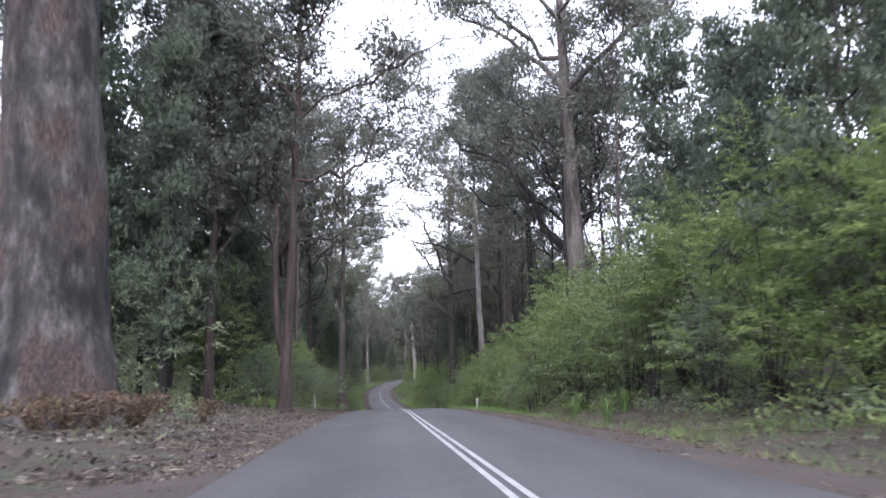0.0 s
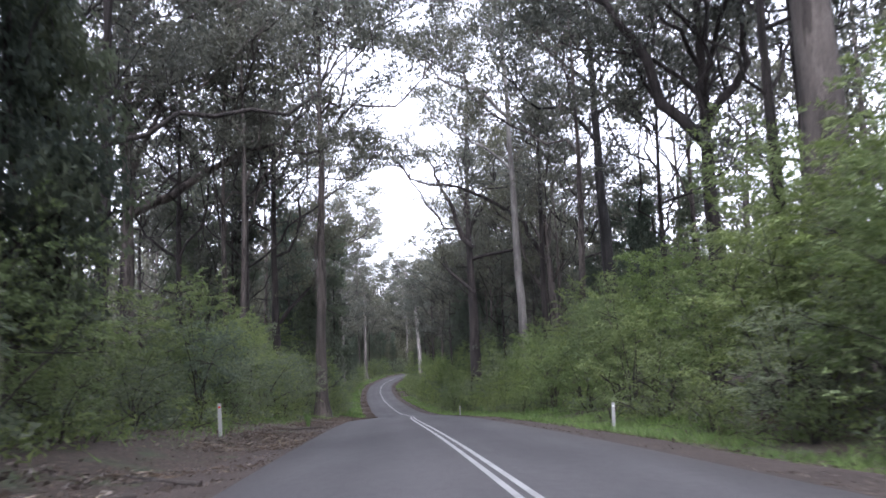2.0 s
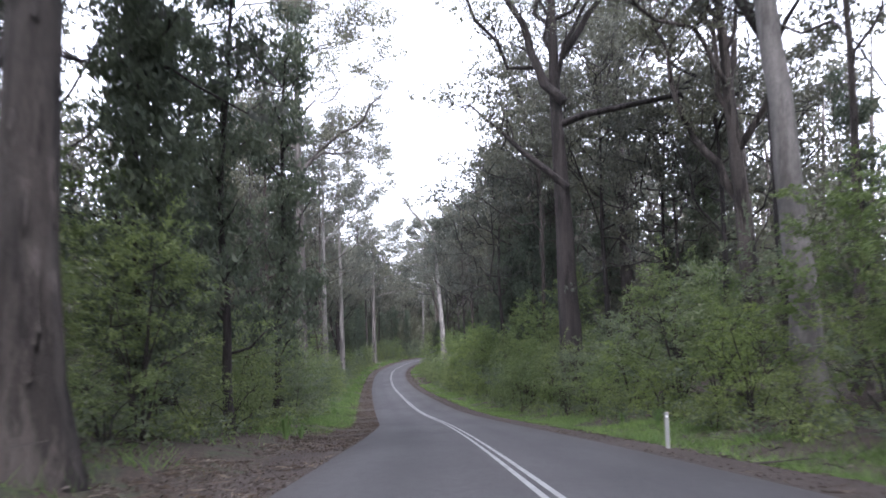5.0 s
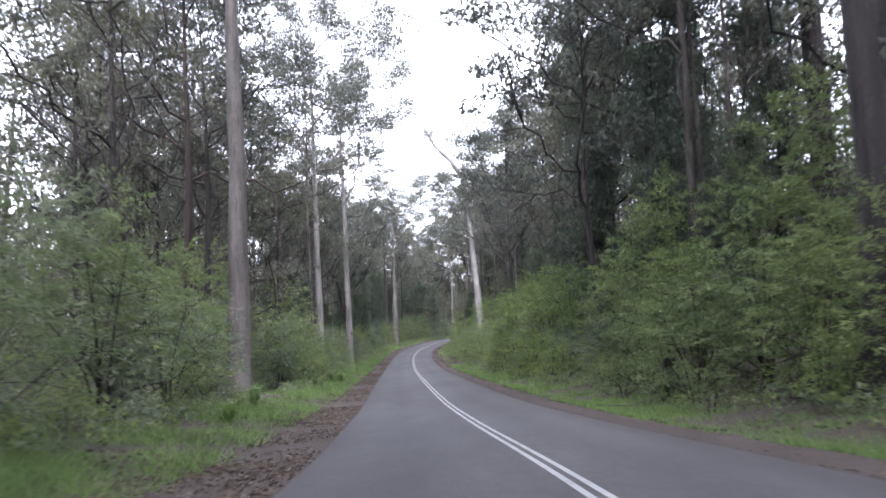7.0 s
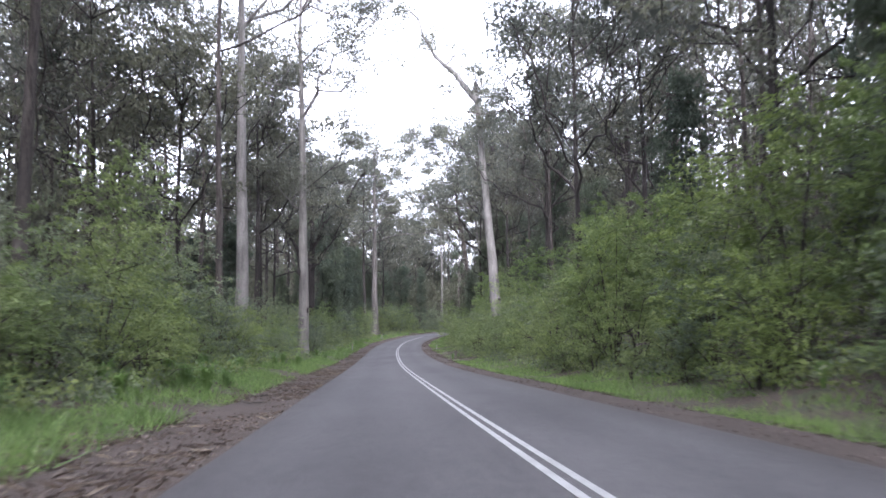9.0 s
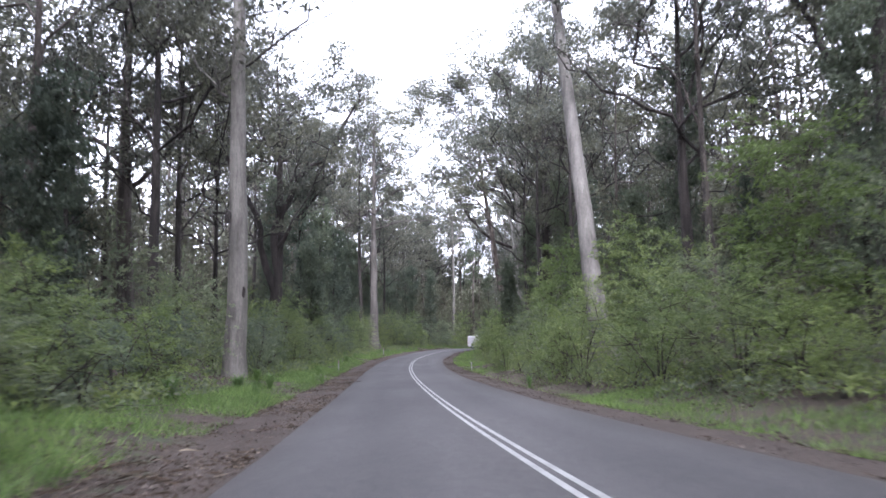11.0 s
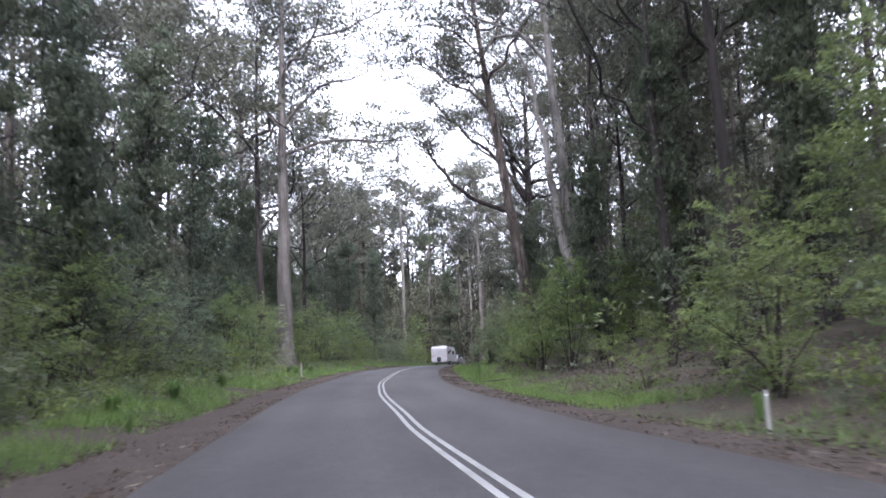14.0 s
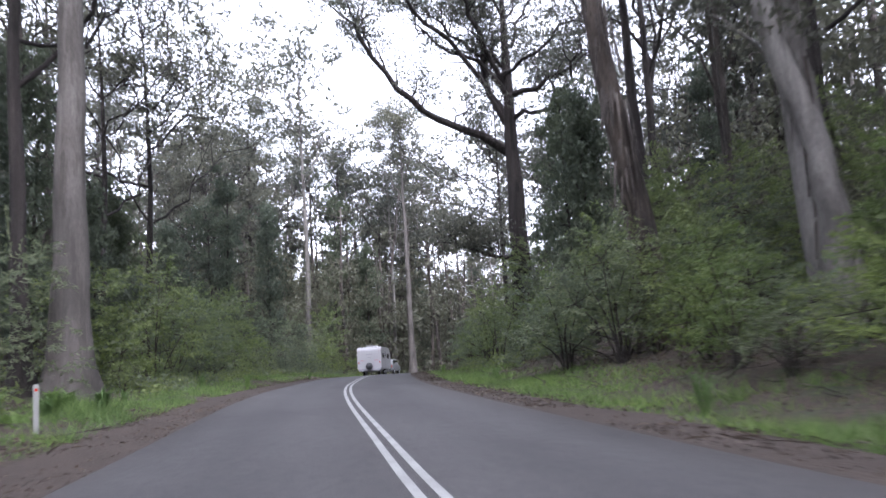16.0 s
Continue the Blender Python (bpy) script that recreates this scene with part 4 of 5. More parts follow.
def bush_meshes(seed, tall, wide, leaves, count, size=0.15, lobes=7, sprays=150):
    """Stems from the ground that carry several uneven heads; feathery sprays stand out from each head in tiers."""
    rng = np.random.default_rng(seed)
    wood, places, ways = Tubes(), [], []
    heads = []
    for k in range(lobes):
        az, f = k * 2.4 + rng.uniform(-0.5, 0.5), (k + 0.6) / lobes
        out_ = wide * 0.34 * (1 - 0.55 * f) * rng.uniform(0.7, 1.25)
        r = wide * rng.uniform(0.17, 0.27)
        at = np.array([out_ * math.cos(az), out_ * math.sin(az), max(r * 0.5, tall * (0.12 + 0.74 * f))])
        heads.append((at, r))
        line = smooth_line(np.array([(0.12 * math.cos(az), 0.12 * math.sin(az), -0.2), at * (0.35, 0.35, 0.5) + rng.normal(size=3) * 0.12, at]), 0.8)
        wood.add(line, np.linspace(0.05, 0.015, len(line)), 3)
    for k in range(sprays):
        at, r = heads[int(rng.integers(0, lobes))]
        d = unit(rng.normal(size=3) + (0, 0, 0.25))
        out_ = unit(d * (1, 1, 0.35) + (at - (0, 0, tall * 0.5)) * (0.25, 0.25, 0) / r)
        foot = at + d * r * (0.4, 0.4, 0.5)
        long = r * rng.uniform(0.5, 1.0) + 0.25
        n = max(5, int(1.12 * count / sprays * rng.uniform(0.5, 1.5)))
        t = rng.uniform(0.0, 1.0, (n, 1)) ** 0.7
        across = unit(np.cross(out_, (0, 0, 1.0)))
        spread = rng.normal(size=(n, 1)) * 0.2 * long * (1.15 - 0.7 * t)
        p = foot + out_ * t * long + across * spread + np.array([0, 0, 1.0]) * (0.22 * long * np.sin(t * 2.6) + rng.normal(size=(n, 1)) * 0.05)
        places.append(p[p[:, 2] > 0.03])
        ways.append((out_ + across * np.sign(spread) * 0.6)[p[:, 2] > 0.03])
        if k % 5 == 0:
            wood.add([at, foot + out_ * long * 0.6 + (0, 0, 0.18 * long)], [0.018, 0.006], 3)
    return wood.mesh("stem", M_DARK), quads_mesh("foliage", spray_leaves(rng, np.vstack(places), np.vstack(ways), size, size * 0.3), leaves)


BUSHES = [(bush_meshes(300, 4.2, 4.8, M_BUSH, 5200, 0.15), "rounded mid-green wattle bush on the verge"),
          (bush_meshes(301, 3.4, 4.4, M_BUSH_GREY, 4800, 0.15), "loose grey-green bush on the verge"),
          (bush_meshes(302, 5.2, 4.6, M_BUSH, 5800, 0.155, 9, 170), "tall leafy green bush crowding the roadside"),
          (bush_meshes(303, 3.2, 3.8, M_BUSH_LIME, 4200, 0.145), "yellow-green bush catching the light"),
          (bush_meshes(304, 4.6, 5.4, M_BUSH_GREY, 5600, 0.155, 8, 170), "wide dusky green bush under the trees"),
          (bush_meshes(305, 2.0, 3.2, M_BUSH, 2400, 0.13, 6, 90), "low spreading green bush at the verge"),
          (bush_meshes(306, 8.5, 5.6, M_BUSH, 7600, 0.21, 13, 210), "tall feathery green wattle behind the verge"),
          (bush_meshes(307, 7.5, 5.2, M_BUSH_LIME, 6800, 0.21, 12, 190), "tall olive-green wattle reaching into the light"),
          (bush_meshes(308, 4.8, 5.0, M_BUSH, 2600, 0.22, 8, 110), "leafy green bush behind the verge"),
          (bush_meshes(309, 4.6, 5.4, M_BUSH_GREY, 2600, 0.22, 8, 110), "dusky green bush behind the verge")]


def bush(k, x, y, size, turn, tallness=1.0):
    (stems, foliage), label = BUSHES[k]
    root = new("bush")
    root.empty_display_size = 0.3
    root.matrix_world = pose(x, y, float(height(x, y)), 0, 0, turn)
    root.scale = (size, size, size * tallness)
    part("stem", stems, root)
    part("foliage", foliage, root)
    return tagged(root, label, "bush", "roadside bushes")


OPEN = [(10.8, 62.7), (-12.9, 30), (-8.3, 45.5), (-12.3, 45.2), (-12.6, 101.2), (-23.0, 172.2), (-30.1, 248), (-33.2, 338.8), OPEN_AT_BEND]  # trunks that stand free at the verge


BACK = []  # bushes of the rows behind, too crowded to count


def hedge(side, d0, d1, y0, y1, step, picks, size, behind=False):
    y = y0
    while y < y1:
        x, yy, _ = beside(side * wild.uniform(d0, d1), y)
        if all((x - a) ** 2 + (yy - b) ** 2 > 1.2 for a, b in TAKEN) and not any(in_front(x - a, yy - b) for a, b in OPEN):
            spec = (wild.choice(picks), x, yy, wild.uniform(*size), wild.uniform(0, 360), wild.uniform(0.9, 1.2))
            if behind:
                BACK.append(spec)
            else:
                bush(*spec)
        y += step * wild.uniform(0.75, 1.25)


hedge(-1, 8.2, 10.0, 36, 125, 5.0, (0, 1, 1, 2, 4, 5), (0.75, 1.15))
hedge(-1, 9.6, 11.2, 125, 405, 5.0, (0, 1, 1, 2, 4, 3, 5), (0.75, 1.15))
hedge(-1, 9.4, 11.2, 68, 94, 3.6, (6, 2, 6), (0.62, 0.8))
hedge(-1, 11.5, 14, 30, 410, 6.6, (8, 9, 9, 6), (0.9, 1.25), True)
hedge(1, 7.8, 9.6, 22, 92, 4.6, (0, 0, 1, 2, 3, 5), (0.8, 1.2))
hedge(1, 9.2, 11, 92, 150, 4.6, (0, 0, 1, 2, 3, 5), (0.8, 1.2))
hedge(1, 8.2, 10, 150, 286, 4.8, (0, 0, 1, 3, 3, 5), (0.8, 1.15))
hedge(1, 8.5, 11, 286, 340, 6.5, (5, 5, 1), (0.5, 0.8))
hedge(1, 8.5, 10, 340, 405, 4.6, (0, 1, 2, 3, 5), (0.75, 1.1))
hedge(1, 9.6, 11.6, 15, 60, 4.4, (6, 7, 7), (0.75, 1.0))
hedge(1, 10.5, 12, 60, 92, 6.5, (6, 7), (0.7, 0.9))
hedge(1, 11.0, 14, 14, 286, 5.8, (6, 8, 7, 9, 6), (0.85, 1.25), True)
hedge(1, 9.6, 11.8, 154, 212, 5.4, (7, 6, 7), (0.7, 1.0))
hedge(-1, 9.4, 11.2, 178, 226, 4.0, (3, 0, 3), (0.75, 1.0))
hedge(1, 13.0, 17, 286, 410, 5.2, (8, 9, 7, 6), (0.8, 1.15), True)
hedge(1, 8.6, 10.5, 305, 326, 4.0, (3, 0, 7), (0.7, 0.95))
for x, y, k, s in ((-13.6, 329.0, 4, 1.0), (-11.2, 328.6, 0, 1.05), (-14.6, 331.5, 1, 1.1), (-12.6, 331.0, 2, 0.95), (-8.2, 329.5, 4, 1.1), (-10.4, 321.5, 5, 0.8), (-8.4, 322.0, 5, 0.9), (-12.4, 320, 5, 0.6), (-6.6, 321, 5, 1.0)):
    bush(k, x, y, s, x * 70)
hedge(-1, 7.8, 8.6, 40, 125, 4.6, (5, 5, 1), (0.5, 0.8))
hedge(-1, 9.0, 10.0, 125, 400, 5.6, (5, 5, 1), (0.5, 0.8))
hedge(1, 7.0, 8.0, 48, 92, 5.0, (5, 5, 3), (0.5, 0.8))
hedge(1, 7.6, 8.8, 92, 290, 6.0, (5, 5, 3), (0.45, 0.75))


def back_rows():
    """The rows of bushes behind the first ones, joined by the tone of their leaves."""
    heap = collections.defaultdict(list)
    for k, x, y, size, turn, tallness in BACK:
        me = BUSHES[k][0][1]
        co = np.empty(len(me.vertices) * 3, np.float32)
        me.vertices.foreach_get("co", co)
        m = np.array(pose(x, y, float(height(x, y)), 0, 0, turn))
        co = (co.reshape(-1, 3) * (size, size, size * tallness)) @ m[:3, :3].T + m[:3, 3]
        heap[me.materials[0].name].append(co.reshape(-1, 3, 3))
    for name, rows in heap.items():
        tagged(new("bush_thicket", quads_mesh("bush_thicket", np.vstack(rows), bpy.data.materials[name])), "crowded green bushes behind the roadside row", "bushes", kind="stuff")


back_rows()


def undergrowth():
    """Low scrub that covers the forest floor behind the bushes, too dense to count."""
    r = np.random.default_rng(31)
    for mat, n in ((M_BUSH_GREY, 1500), (M_BUSH, 1500)):
        spots, low = [], []
        for side in (-1, 1):
            base = scatter(r, side, 9.0, 40, 12, 430, n)
            for p in base:
                if any(in_front(p[0] - a, p[1] - b) for a, b in OPEN) or (side < 0 and p[1] < 34):
                    continue
                up = r.uniform(0.1, 1.0) ** 1.3 * 2.6
                spots.append(clump(r, p + (0, 0, up), (0.9, 0.9, 0.45), 18))
            for p in scatter(r, side, 7.6, 11.5, 30 if side < 0 else 12, 400, n):
                if any(in_front(p[0] - a, p[1] - b) for a, b in OPEN):
                    continue
                if side > 0 and 284 < p[1] < 340:
                    continue  # the bare bank
                low.append(clump(r, p + (0, 0, r.uniform(0.05, 0.6)), (0.55, 0.55, 0.3), 26))
        quads = np.vstack([leaf_quads(np.vstack(spots), 0.32, 0.14, r, 0.3, 0.4), leaf_quads(np.vstack(low), 0.17, 0.08, r, 0.3, 0.4)])
        tagged(new("undergrowth", quads_mesh("undergrowth", quads, mat)), "low tangled green scrub covering the forest floor", "undergrowth", kind="stuff")


# ------------------------------------------------------------ grass, tussocks, fallen leaves
def blades(centres, tall, wide, rng, spread=0.45):
    n = len(centres)
    a = np.stack([rng.normal(size=n) * spread, rng.normal(size=n) * spread, np.ones(n)], 1)
    a = unit(a)
    b = unit(np.cross(a, rng.normal(size=(n, 3))))
    h = tall * rng.uniform(0.45, 1.3, (n, 1))
    h = h * (0.75 + 0.5 * np.sin(centres[:, 1] * 0.93 + centres[:, 0] * 1.7) * np.sin(centres[:, 1] * 0.37))[:, None]
    w = b * wide * rng.uniform(0.6, 1.3, (n, 1)) * 0.5
    return np.stack([centres - w, centres + w, centres + a * h + np.stack([a[:, 0], a[:, 1], -0.5 * np.ones(n)], 1) * h * 0.25], 1)


def scatter(rng, side, d0, d1, y0, y1, n, patchy=0.0):
    d, y = rng.uniform(d0, d1, n), rng.uniform(y0, y1, n)
    if patchy:
        keep = np.sin(y * 0.33) + np.sin(y * 0.91 + d) + np.sin(y * 2.3 + d * 3) * 0.7 + rng.normal(size=n) * 0.6 > patchy
        d, y = d[keep], y[keep]
    cx, _, sx, sy = station(y)
    x, y = cx + side * d * sx, y + side * d * sy
    return np.stack([x, y, height(x, y)], 1)


undergrowth()


def dead_brush():
    """Grey fallen twigs and dry brush heaped under the bushes, too tangled to count."""
    r, wood = np.random.default_rng(41), Tubes()
    for side, d0, d1, y0, y1, n in ((1, 6.4, 10.5, 236, 275, 520), (1, 6.5, 11, 286, 345, 380), (1, 6.6, 9.5, 16, 120, 420), (-1, 7.6, 10, 40, 130, 320), (-1, 8.6, 11, 180, 300, 420)):
        for p in scatter(r, side, d0, d1, y0, y1, n):
            az, long = r.uniform(0, 6.28), r.uniform(0.5, 1.8)
            line = wander(r, p - (0, 0, 0.03), unit(np.array([math.cos(az), math.sin(az), r.uniform(0.0, 0.7)])), long, 3, 0.25, -0.05)
            line[:, 2] = np.maximum(line[:, 2], height(line[:, 0], line[:, 1]) - 0.02)
            wood.add(line, np.linspace(r.uniform(0.012, 0.026), 0.005, 4), 3)
    tagged(new("dead_brush", wood.mesh("dead_brush", M_GREY)), "grey dry twigs and fallen brush under the bushes", "brushwood", kind="stuff")


dead_brush()
rng = np.random.default_rng(9)
for side, d0, d1 in ((-1, 5.7, 9.6), (1, 4.9, 8.8)):
    if side < 0:
        along = [scatter(rng, side, d0, d1, 122, 420, 72000, -0.2), scatter(rng, side, d0 + 0.6, d1, 50, 122, 8400, 0.5), scatter(rng, side, d0 + 0.8, d1, 14, 50, 300, 0.5)]
    else:
        along = [scatter(rng, side, d0, d1, 46, 420, 80000, -0.2), scatter(rng, side, d0 + 0.4, d1, 14, 46, 5200, 0.4)]
    places = np.vstack([*along, scatter(rng, side, d0 + 0.5, d1 - 0.6, 120, 420, 30000, 0.2)])
    if side < 0:
        places = np.vstack([places, scatter(rng, side, 5.6, 8.2, 132, 345, 62000, -0.5)])
    else:
        places = np.vstack([places, scatter(rng, side, 4.9, 8.0, 48, 125, 32000, -0.6), scatter(rng, side, 4.9, 7.4, 125, 236, 34000, -0.4), scatter(rng, side, 4.7, 7.2, 284, 350, 24000, -0.5)])
        places = places[(places[:, 1] < 240) | (places[:, 1] > 268) | (rng.uniform(size=len(places)) < 0.22)]
    tagged(new("verge_grass", quads_mesh("verge_grass", blades(places, 0.48 if side < 0 else 0.4, 0.022, rng), M_GRASS)), "lush green grass along the road verge", "grass", kind="stuff")
    places = scatter(rng, side, d0 - 0.6, d1 + 2, 5, 420, 14000, 0.3)
    if side > 0:
        places = np.vstack([places, scatter(rng, side, 4.8, 10, 268, 400, 12000, -0.4), scatter(rng, side, 4.6, 9.5, 8, 60, 12000, -0.5)])
    tagged(new("dry_grass", quads_mesh("dry_grass", blades(places, 0.25, 0.02, rng, 0.8), M_STRAW)), "thin dry straw-coloured grass along the verge", "grass", kind="stuff")

for side, d0, d1, n, y0, big in ((-1, 3.9, 6.3, 90000, 8, 0.07), (1, 3.5, 5.2, 36000, 10, 0.07), (-1, 5.6, 12, 26000, 8, 0.11), (1, 5, 13.5, 28000, 8, 0.11), (-1, 4.6, 13, 7000, 0, 0.15)):
    places = scatter(rng, side, d0, d1, y0 or 6, 400 if y0 else 50, n, -0.6)
    places[:, 2] += 0.04 + rng.uniform(0, 0.04, len(places))
    quads = leaf_quads(places, big, big * 0.5, rng, 0.0, 0.8)
    tagged(new("leaf_litter", quads_mesh("leaf_litter", quads, M_LITTER)), "fallen brown leaves and crumbled bark", "leaf litter", kind="stuff")
for side, d0, d1, n in ((-1, 4.0, 6.4, 15000), (1, 3.6, 5.6, 6500), (1, 6, 12, 1800)):
    places = scatter(rng, side, d0, d1, 8, 400, n, 0.1)
    places[:, 2] += 0.06
    quads = leaf_quads(places, 0.34, 0.032, rng, 0.0, 0.85)
    tagged(new("bark_strips", quads_mesh("bark_strips", quads, M_LITTER)), "long curled strips of shed bark on the gravel", "bark litter", kind="stuff")


def tussock_mesh(seed, n=46, tall=0.75, mat=None):
    """Arching blades that grow from one small root crown."""
    r = np.random.default_rng(seed)
    verts = [(0.05 * math.cos(6.283 * k / n), 0.05 * math.sin(6.283 * k / n), -0.05) for k in range(n)]
    faces = []
    for k in range(n):
        az, out_, h = 6.283 * k / n + r.uniform(-0.5, 0.5), r.uniform(0.25, 0.75) * tall, tall * r.uniform(0.6, 1.15)
        way, across = np.array([math.cos(az), math.sin(az), 0]), np.array([-math.sin(az), math.cos(az), 0]) * 0.016
        p1, p2 = way * out_ * 0.35 + (0, 0, h * 0.75), way * out_ + (0, 0, h * r.uniform(0.5, 1.0))
        m = len(verts)
        verts += [p1 + across, p1 - across, p2 + across * 0.2, p2 - across * 0.2]
        faces += [(k, (k + 1) % n, m, m + 1), (m + 1, m, m + 2, m + 3)]
    return mesh_of("tussock", verts, faces, mat or M_GRASS)


TUFTS = [tussock_mesh(60), tussock_mesh(61, 60, 0.6), tussock_mesh(62, 36, 0.95)]


def tussock(k, x, y, size=1.0, turn=0.0):
    ob = tagged(new("tussock", TUFTS[k]), "strappy green tussock growing on the verge", "grass tuft", "tussocks on the verge")
    ob.matrix_world = pose(x, y, float(height(x, y)), 0, 0, turn) @ Matrix.Diagonal((size, size, size, 1))


for x, y in ((6.1, 31.3), (5.9, 37.3), (7.2, 33.5), (6.8, 41)):
    tussock(2, x, y, 1.15, x * 90)
for k in range(44):
    x, y, _ = beside(wild.choice((-1, 1)) * wild.uniform(5.4, 8.2), wild.uniform(44, 400))
    tussock(k % 3, x, y, wild.uniform(0.7, 1.2), wild.uniform(0, 360))


LUSH = tussock_mesh(63, 120, 0.85)
for k in range(34):
    x, y, _ = beside(-wild.uniform(6.6, 9.2), wild.uniform(150, 330))
    ob = tagged(new("grass_clump", LUSH), "tall lush bright green grass clump", "grass", "lush grass clumps")
    ob.matrix_world = pose(x, y, float(height(x, y)), 0, 0, k * 50) @ Matrix.Diagonal((1.1, 1.1, wild.uniform(0.7, 1.1), 1))


def fern_mesh(seed):
    r = np.random.default_rng(seed)
    spots = []
    for k in range(26):
        az, n = r.uniform(0, 6.28), 16
        t = np.linspace(0.05, 1, n)[:, None]
        reach, up = r.uniform(0.5, 1.0), r.uniform(0.5, 0.9)
        spots.append(np.hstack([t * reach * math.cos(az), t * reach * math.sin(az), up * np.sin(t * 2.2)]) + r.normal(size=(n, 3)) * 0.04)
    return quads_mesh("fern", leaf_quads(np.vstack(spots), 0.2, 0.06, r, 0.3, 0.4), M_FERN_DEAD)


FERN = fern_mesh(64)
for x, y, s in ((-8.2, 25.6, 1.1), (-9.3, 25.2, 1.0), (-9.0, 27.2, 1.2), (-10.6, 24.6, 1.1), (-11.2, 27.5, 1.2), (-7.6, 29.5, 0.8), (-12.5, 24.8, 1.0)):
    ob = tagged(new("dead_fern", FERN), "brown withered bracken fern at the foot of a tree", "fern", "withered ferns")
    ob.matrix_world = pose(x, y, float(height(x, y)), 0, 0, x * 77) @ Matrix.Diagonal((s, s, s, 1))


def stick(seed, x, y, length, radius, turn, tilt=3):
    r = np.random.default_rng(seed)
    t = Tubes()
    main = wander(r, (0, 0, radius), np.array([1.0, 0, 0]), length, 6, 0.1, 0.0) * (1, 1, 0) + (0, 0, radius)
    t.add(main, np.linspace(radius, radius * 0.4, 7), 6, r, 0.1)
    t.add(wander(r, main[3], unit(np.array([0.8, 0.6, 0.0])), length * 0.4, 4, 0.15, 0.0) * (1, 1, 0) + (0, 0, radius), np.linspace(radius * 0.5, radius * 0.2, 5), 5)
    ob = tagged(new("fallen_branch", t.mesh("fallen_branch", M_GREY)), "fallen grey branch lying among leaves on the shoulder", "branch", "fallen branches")
    ob.matrix_world = pose(x, y, float(height(x, y)) + 0.04, 0, -tilt, turn)


for k in range(18):
    side = wild.choice((-1, -1, 1))
    x, y, _ = beside(side * wild.uniform(4.2, 7.5), wild.uniform(20, 330))
    stick(500 + k, x, y, wild.uniform(0.9, 2.2), wild.uniform(0.02, 0.045), wild.uniform(0, 360))


stick(777, -25.15, 252.2, 1.9, 0.045, 50, 1)


# ------------------------------------------------------------ guide posts
M_POST = plain("post_white", (0.2916, 0.2916, 0.2794), 0.55, 0.0, 0.25, 5)
M_REFLECT_RED = plain("reflector_red", (0.55, 0.03, 0.02), 0.25)
M_REFLECT_WHITE = plain("reflector_white", (0.75, 0.75, 0.75), 0.2)
M_BLACK = plain("black_band", (0.03, 0.03, 0.03), 0.6)


def post_mesh():
    bm = bmesh.new()
    box(bm, (0.11, 0.035, 1.25), (0, 0, 0.345), 0.014, 2)
    return done(bm, "post", M_POST, False)


def reflector_mesh(mat):
    bm = bmesh.new()
    bmesh.ops.create_cone(bm, cap_ends=True, segments=14, radius1=0.032, radius2=0.03, depth=0.012, matrix=Matrix.Rotation(radians(90), 4, "X"))
    return done(bm, "reflector", mat)


POST, DISC_RED, DISC_WHITE = post_mesh(), reflector_mesh(M_REFLECT_RED), reflector_mesh(M_REFLECT_WHITE)


def guide_post(x, y, left, size=1.0, lean=0.0):
    root = tagged(new("guide_post"), "white plastic guide post with a %s reflector in the grass" % ("red" if left else "white"), "guide post", "guide posts along the road")
    part("post", POST, root)
    disc = part("reflector", DISC_RED if left else DISC_WHITE, root, "round %s reflector" % ("red" if left else "white"))
    disc.location = (0, -0.022, 0.86)
    root.matrix_world = pose(x, y, float(height(x, y)), 0, lean, 5) @ Matrix.Diagonal((size, size, size, 1))


guide_post(2.7, 61.5, False, 0.95, 1)
guide_post(-9.1, 60.3, True, 1.0, -2)
guide_post(-1.2, 109.7, False, 1.0)
guide_post(-28.6, 273, True, 1.0, 1)
guide_post(-17.1, 277.3, False, 0.76, -1)
guide_post(-29.9, 322, True, 1.0)


# ------------------------------------------------------------ caravan and the car that tows it
M_WHITE = plain("caravan_white", (0.395, 0.39, 0.405), 0.35, 0.0, 0.1)
M_GREYP = plain("grey_trim", (0.28, 0.28, 0.30), 0.5)
M_GLASS = plain("dark_window", (0.02, 0.022, 0.025), 0.08, 0.0, 0.02)
M_TYRE = plain("tyre_rubber", (0.03, 0.03, 0.03), 0.9)
M_RIM = plain("wheel_rim", (0.5, 0.5, 0.52), 0.35, 0.8)
M_RED_LAMP = plain("tail_lamp_red", (0.34, 0.05, 0.045), 0.3)
M_STRIPE = plain("red_stripe", (0.42, 0.2, 0.2), 0.4)
M_CAR = plain("car_silver", (0.2, 0.205, 0.215), 0.35, 0.3, 0.08)
M_COVER = plain("spare_cover", (0.06, 0.06, 0.065), 0.7)


def wheel(parent, x, y, z, r, w):
    bm = bmesh.new()
    bmesh.ops.create_cone(bm, cap_ends=True, segments=28, radius1=r, radius2=r, depth=w, matrix=Matrix.Rotation(radians(90), 4, "Y"))
    bmesh.ops.bevel(bm, geom=[e for e in bm.edges if len(e.link_faces) == 2 and any(len(f.verts) > 4 for f in e.link_faces)], offset=0.04, segments=2, affect="EDGES")
    ob = part("wheel", done(bm, "tyre", M_TYRE, True), parent, "black rubber tyre")
    ob.location = (x, y, z)
    bm = bmesh.new()
    bmesh.ops.create_cone(bm, cap_ends=True, segments=20, radius1=r * 0.62, radius2=r * 0.5, depth=w + 0.02, matrix=Matrix.Rotation(radians(90), 4, "Y"))
    part("rim", done(bm, "rim", M_RIM, True), ob, "silver wheel rim")


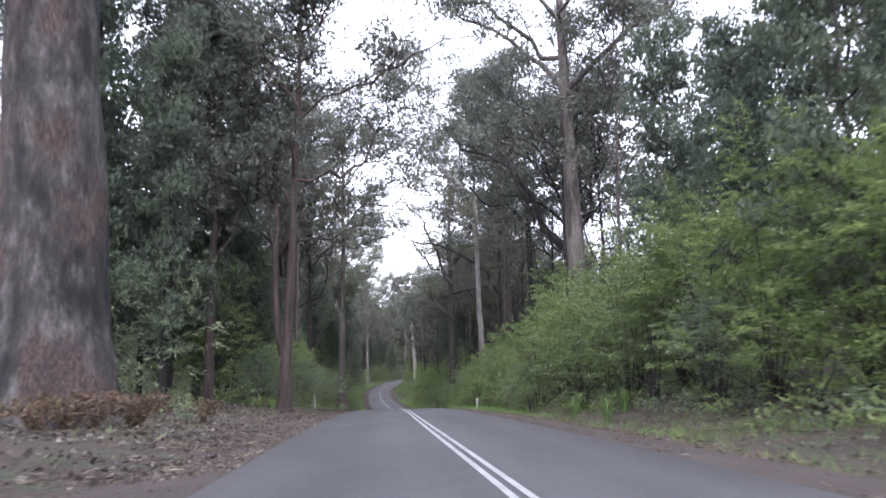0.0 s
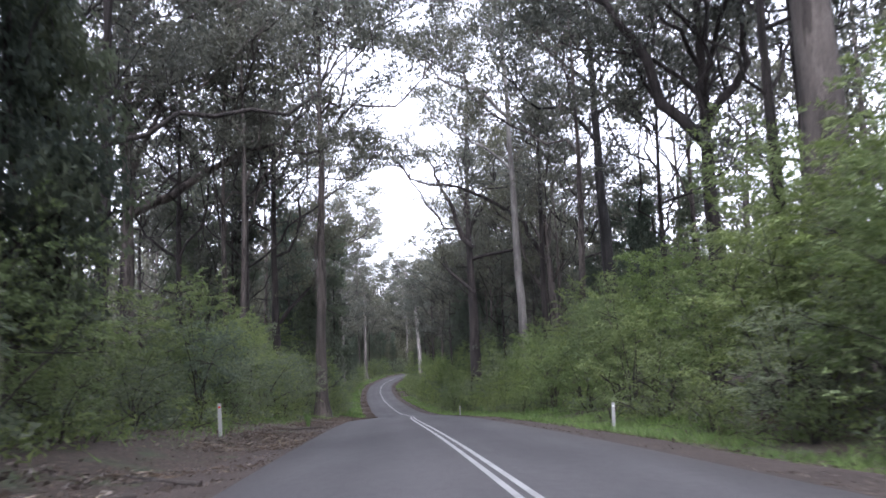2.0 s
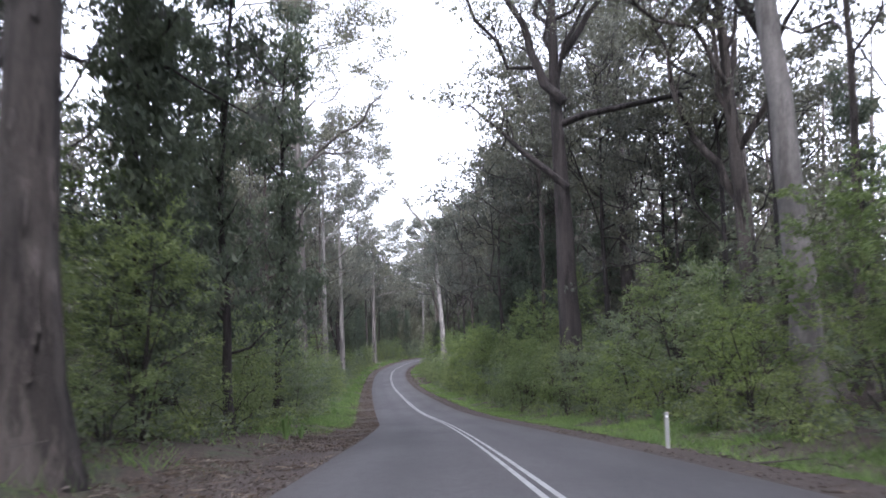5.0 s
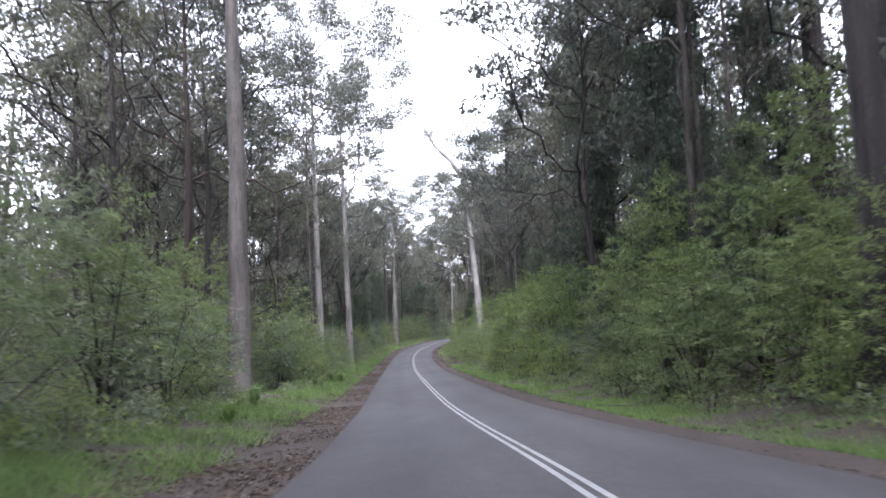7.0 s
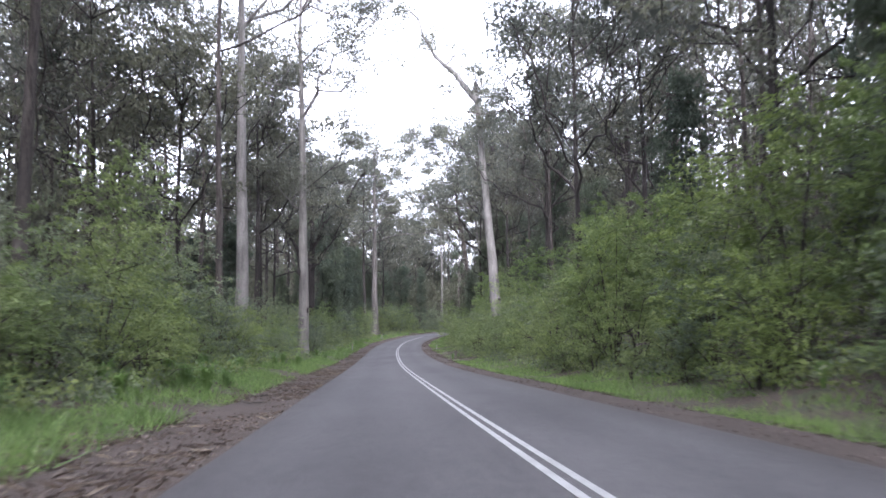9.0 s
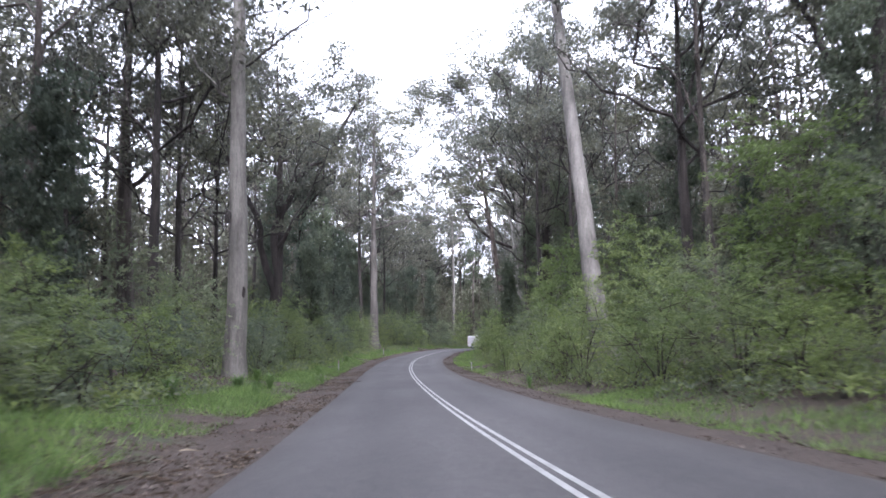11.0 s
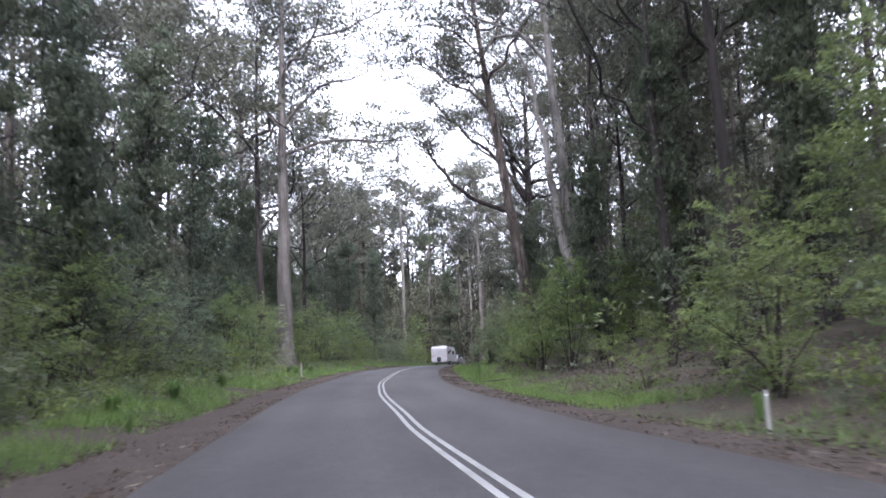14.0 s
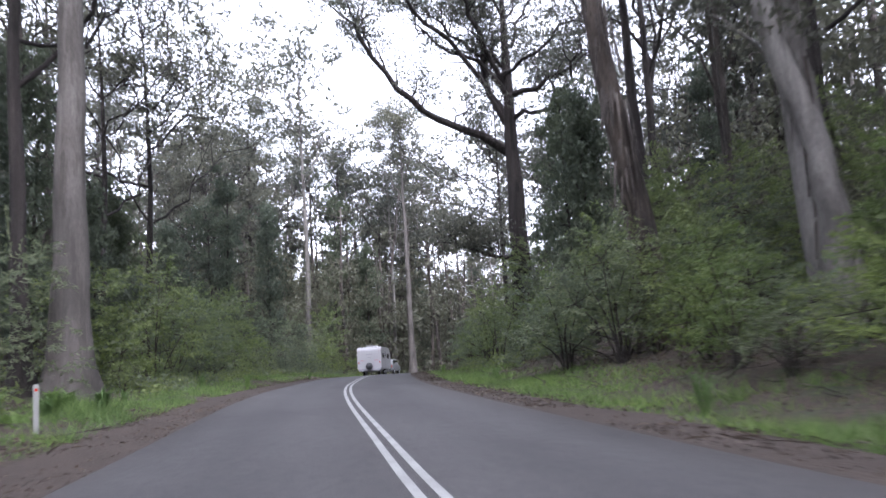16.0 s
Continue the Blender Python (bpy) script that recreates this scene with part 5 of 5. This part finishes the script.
def boxed(name, parent, mat, boxes, label="", smooth=False):
    bm = bmesh.new()
    for size, at, bevel in boxes:
        box(bm, size, at, bevel)
    return part(name, done(bm, name, mat, smooth), parent, label)


def caravan(m):
    """Heading along +y; the rear face stands at y = 0."""
    root = tagged(new("caravan"), "white touring caravan with red tail lamps on the road", "caravan")
    bm = bmesh.new()
    side = [(0, 0.62), (0, 2.55), (0.28, 2.86), (5.4, 2.86), (6.3, 2.2), (6.5, 1.3), (6.1, 0.62)]
    ring = [[bm.verts.new((x, y, z)) for y, z in side] for x in (-1.25, 1.25)]
    bm.faces.new(ring[0])
    bm.faces.new(ring[1][::-1])
    for i in range(len(side)):
        j = (i + 1) % len(side)
        bm.faces.new((ring[0][j], ring[0][i], ring[1][i], ring[1][j]))
    bmesh.ops.recalc_face_normals(bm, faces=bm.faces)
    bmesh.ops.bevel(bm, geom=list(bm.edges), offset=0.06, segments=3, affect="EDGES")
    part("body", done(bm, "body", M_WHITE, False), root)
    boxed("chassis", root, M_GREYP, [((2.0, 6.2, 0.16), (0, 3.1, 0.52), 0.02), ((0.1, 1.6, 0.1), (0.25, 6.8, 0.5), 0.02), ((0.1, 1.6, 0.1), (-0.25, 6.8, 0.5), 0.02)], "grey steel chassis and drawbar")
    boxed("bumper", root, M_GREYP, [((2.2, 0.14, 0.2), (0, -0.12, 0.55), 0.03)], "grey rear bumper")
    boxed("roof_hatch", root, M_WHITE, [((0.7, 0.6, 0.16), (0, 1.3, 2.93), 0.05)])
    boxed("air_conditioner", root, M_WHITE, [((0.8, 0.95, 0.26), (0, 3.2, 2.97), 0.09)])
    boxed("roof_rail", root, M_GREYP, [((0.72, 0.04, 0.04), (0, 0.5, 3.05), 0.01), ((0.04, 0.04, 0.2), (-0.34, 0.5, 2.95), 0.01), ((0.04, 0.04, 0.2), (0.34, 0.5, 2.95), 0.01)], "grey metal rail on the roof")
    boxed("rear_window", root, M_WHITE, [((1.3, 0.03, 0.5), (0, -0.012, 2.1), 0.012)], "closed white rear hatch panel")
    boxed("marking", root, M_GREYP, [((0.62, 0.012, 0.07), (0, -0.035, 2.12), 0.0), ((0.4, 0.012, 0.05), (0, -0.012, 1.78), 0.0)], "plain grey bars of lettering")
    for s in (-1, 1):
        boxed("stripe", root, M_STRIPE, [((0.42, 0.014, 0.06), (s * 0.72, -0.006, 1.5), 0.0)], "faded red stripe")
        lamp = boxed("tail_lamp", root, M_RED_LAMP, [((0.12, 0.04, 0.17), (s * 1.08, -0.015, 1.3), 0.015)], "red tail lamp")
        boxed("marker_lamp", root, M_RED_LAMP, [((0.08, 0.03, 0.04), (s * 1.0, -0.012, 2.5), 0.01)], "small red marker lamp")
        boxed("side_window", root, M_GLASS, [((0.03, 1.0, 0.5), (s * 1.256, 1.3, 1.95), 0.01)], "dark side window")
        boxed("side_window", root, M_GLASS, [((0.03, 1.1, 0.5), (s * 1.256, 4.4, 1.95), 0.01)], "dark side window")
        for y in (2.6, 3.35):
            wheel(root, s * 1.02, y, 0.35, 0.35, 0.22)
    door = boxed("door", root, M_WHITE, [((0.03, 0.62, 1.75), (1.256, 2.5, 1.66), 0.01)])
    boxed("door_window", door, M_GLASS, [((0.03, 0.36, 0.5), (1.262, 2.5, 2.15), 0.008)], "dark door window")
    bm = bmesh.new()
    bmesh.ops.create_cone(bm, cap_ends=True, segments=24, radius1=0.36, radius2=0.34, depth=0.24, matrix=Matrix.Translation((0, -0.22, 0.92)) @ Matrix.Rotation(radians(90), 4, "X"))
    bmesh.ops.bevel(bm, geom=[e for e in bm.edges if any(len(f.verts) > 4 for f in e.link_faces)], offset=0.04, segments=2, affect="EDGES")
    part("spare_wheel", done(bm, "spare_wheel", M_COVER, True), root, "spare wheel in a black cover")
    boxed("number_plate", root, M_WHITE, [((0.36, 0.012, 0.12), (0.62, -0.2, 0.62), 0.0)])
    root.matrix_world = m
    return root


def tow_car(m):
    root = tagged(new("car"), "silver four-wheel-drive car towing the caravan", "car")
    bm = bmesh.new()
    side = [(0, 0.5), (0.05, 1.05), (0.35, 1.75), (2.9, 1.8), (3.6, 1.2), (4.6, 1.05), (4.75, 0.5)]
    ring = [[bm.verts.new((x * (0.86 if z > 1.3 else 1), y, z)) for y, z in side] for x in (-0.93, 0.93)]
    bm.faces.new(ring[0])
    bm.faces.new(ring[1][::-1])
    for i in range(len(side)):
        j = (i + 1) % len(side)
        bm.faces.new((ring[0][j], ring[0][i], ring[1][i], ring[1][j]))
    bmesh.ops.recalc_face_normals(bm, faces=bm.faces)
    bmesh.ops.bevel(bm, geom=list(bm.edges), offset=0.07, segments=3, affect="EDGES")
    part("body", done(bm, "body", M_CAR, False), root)
    boxed("rear_window", root, M_GLASS, [((1.2, 0.05, 0.5), (0, 0.2, 1.4), 0.02)], "dark rear window")
    for s in (-1, 1):
        boxed("side_window", root, M_GLASS, [((0.04, 2.2, 0.42), (s * 0.86, 1.8, 1.45), 0.015)], "dark side windows")
        boxed("tail_lamp", root, M_RED_LAMP, [((0.14, 0.05, 0.3), (s * 0.8, 0.02, 0.95), 0.02)], "red tail lamp")
        for y in (0.95, 3.75):
            wheel(root, s * 0.82, y, 0.37, 0.37, 0.24)
    root.matrix_world = m
    return root


def on_road(d, y):
    """A pose on the road, d metres right of its middle, heading along it."""
    cx, cz, sx, sy = station(y)
    n = np.array([float(sx), float(sy)])
    z1 = float(station(y + 4)[1])
    pitch = math.degrees(math.atan2(z1 - float(cz), 4))
    return pose(float(cx) + d * n[0], y + d * n[1], float(cz) - 0.02, pitch, 0, math.degrees(math.atan2(n[1], n[0])))


caravan(on_road(-1.7, 383.0))
tow_car(on_road(-1.7, 391.0))
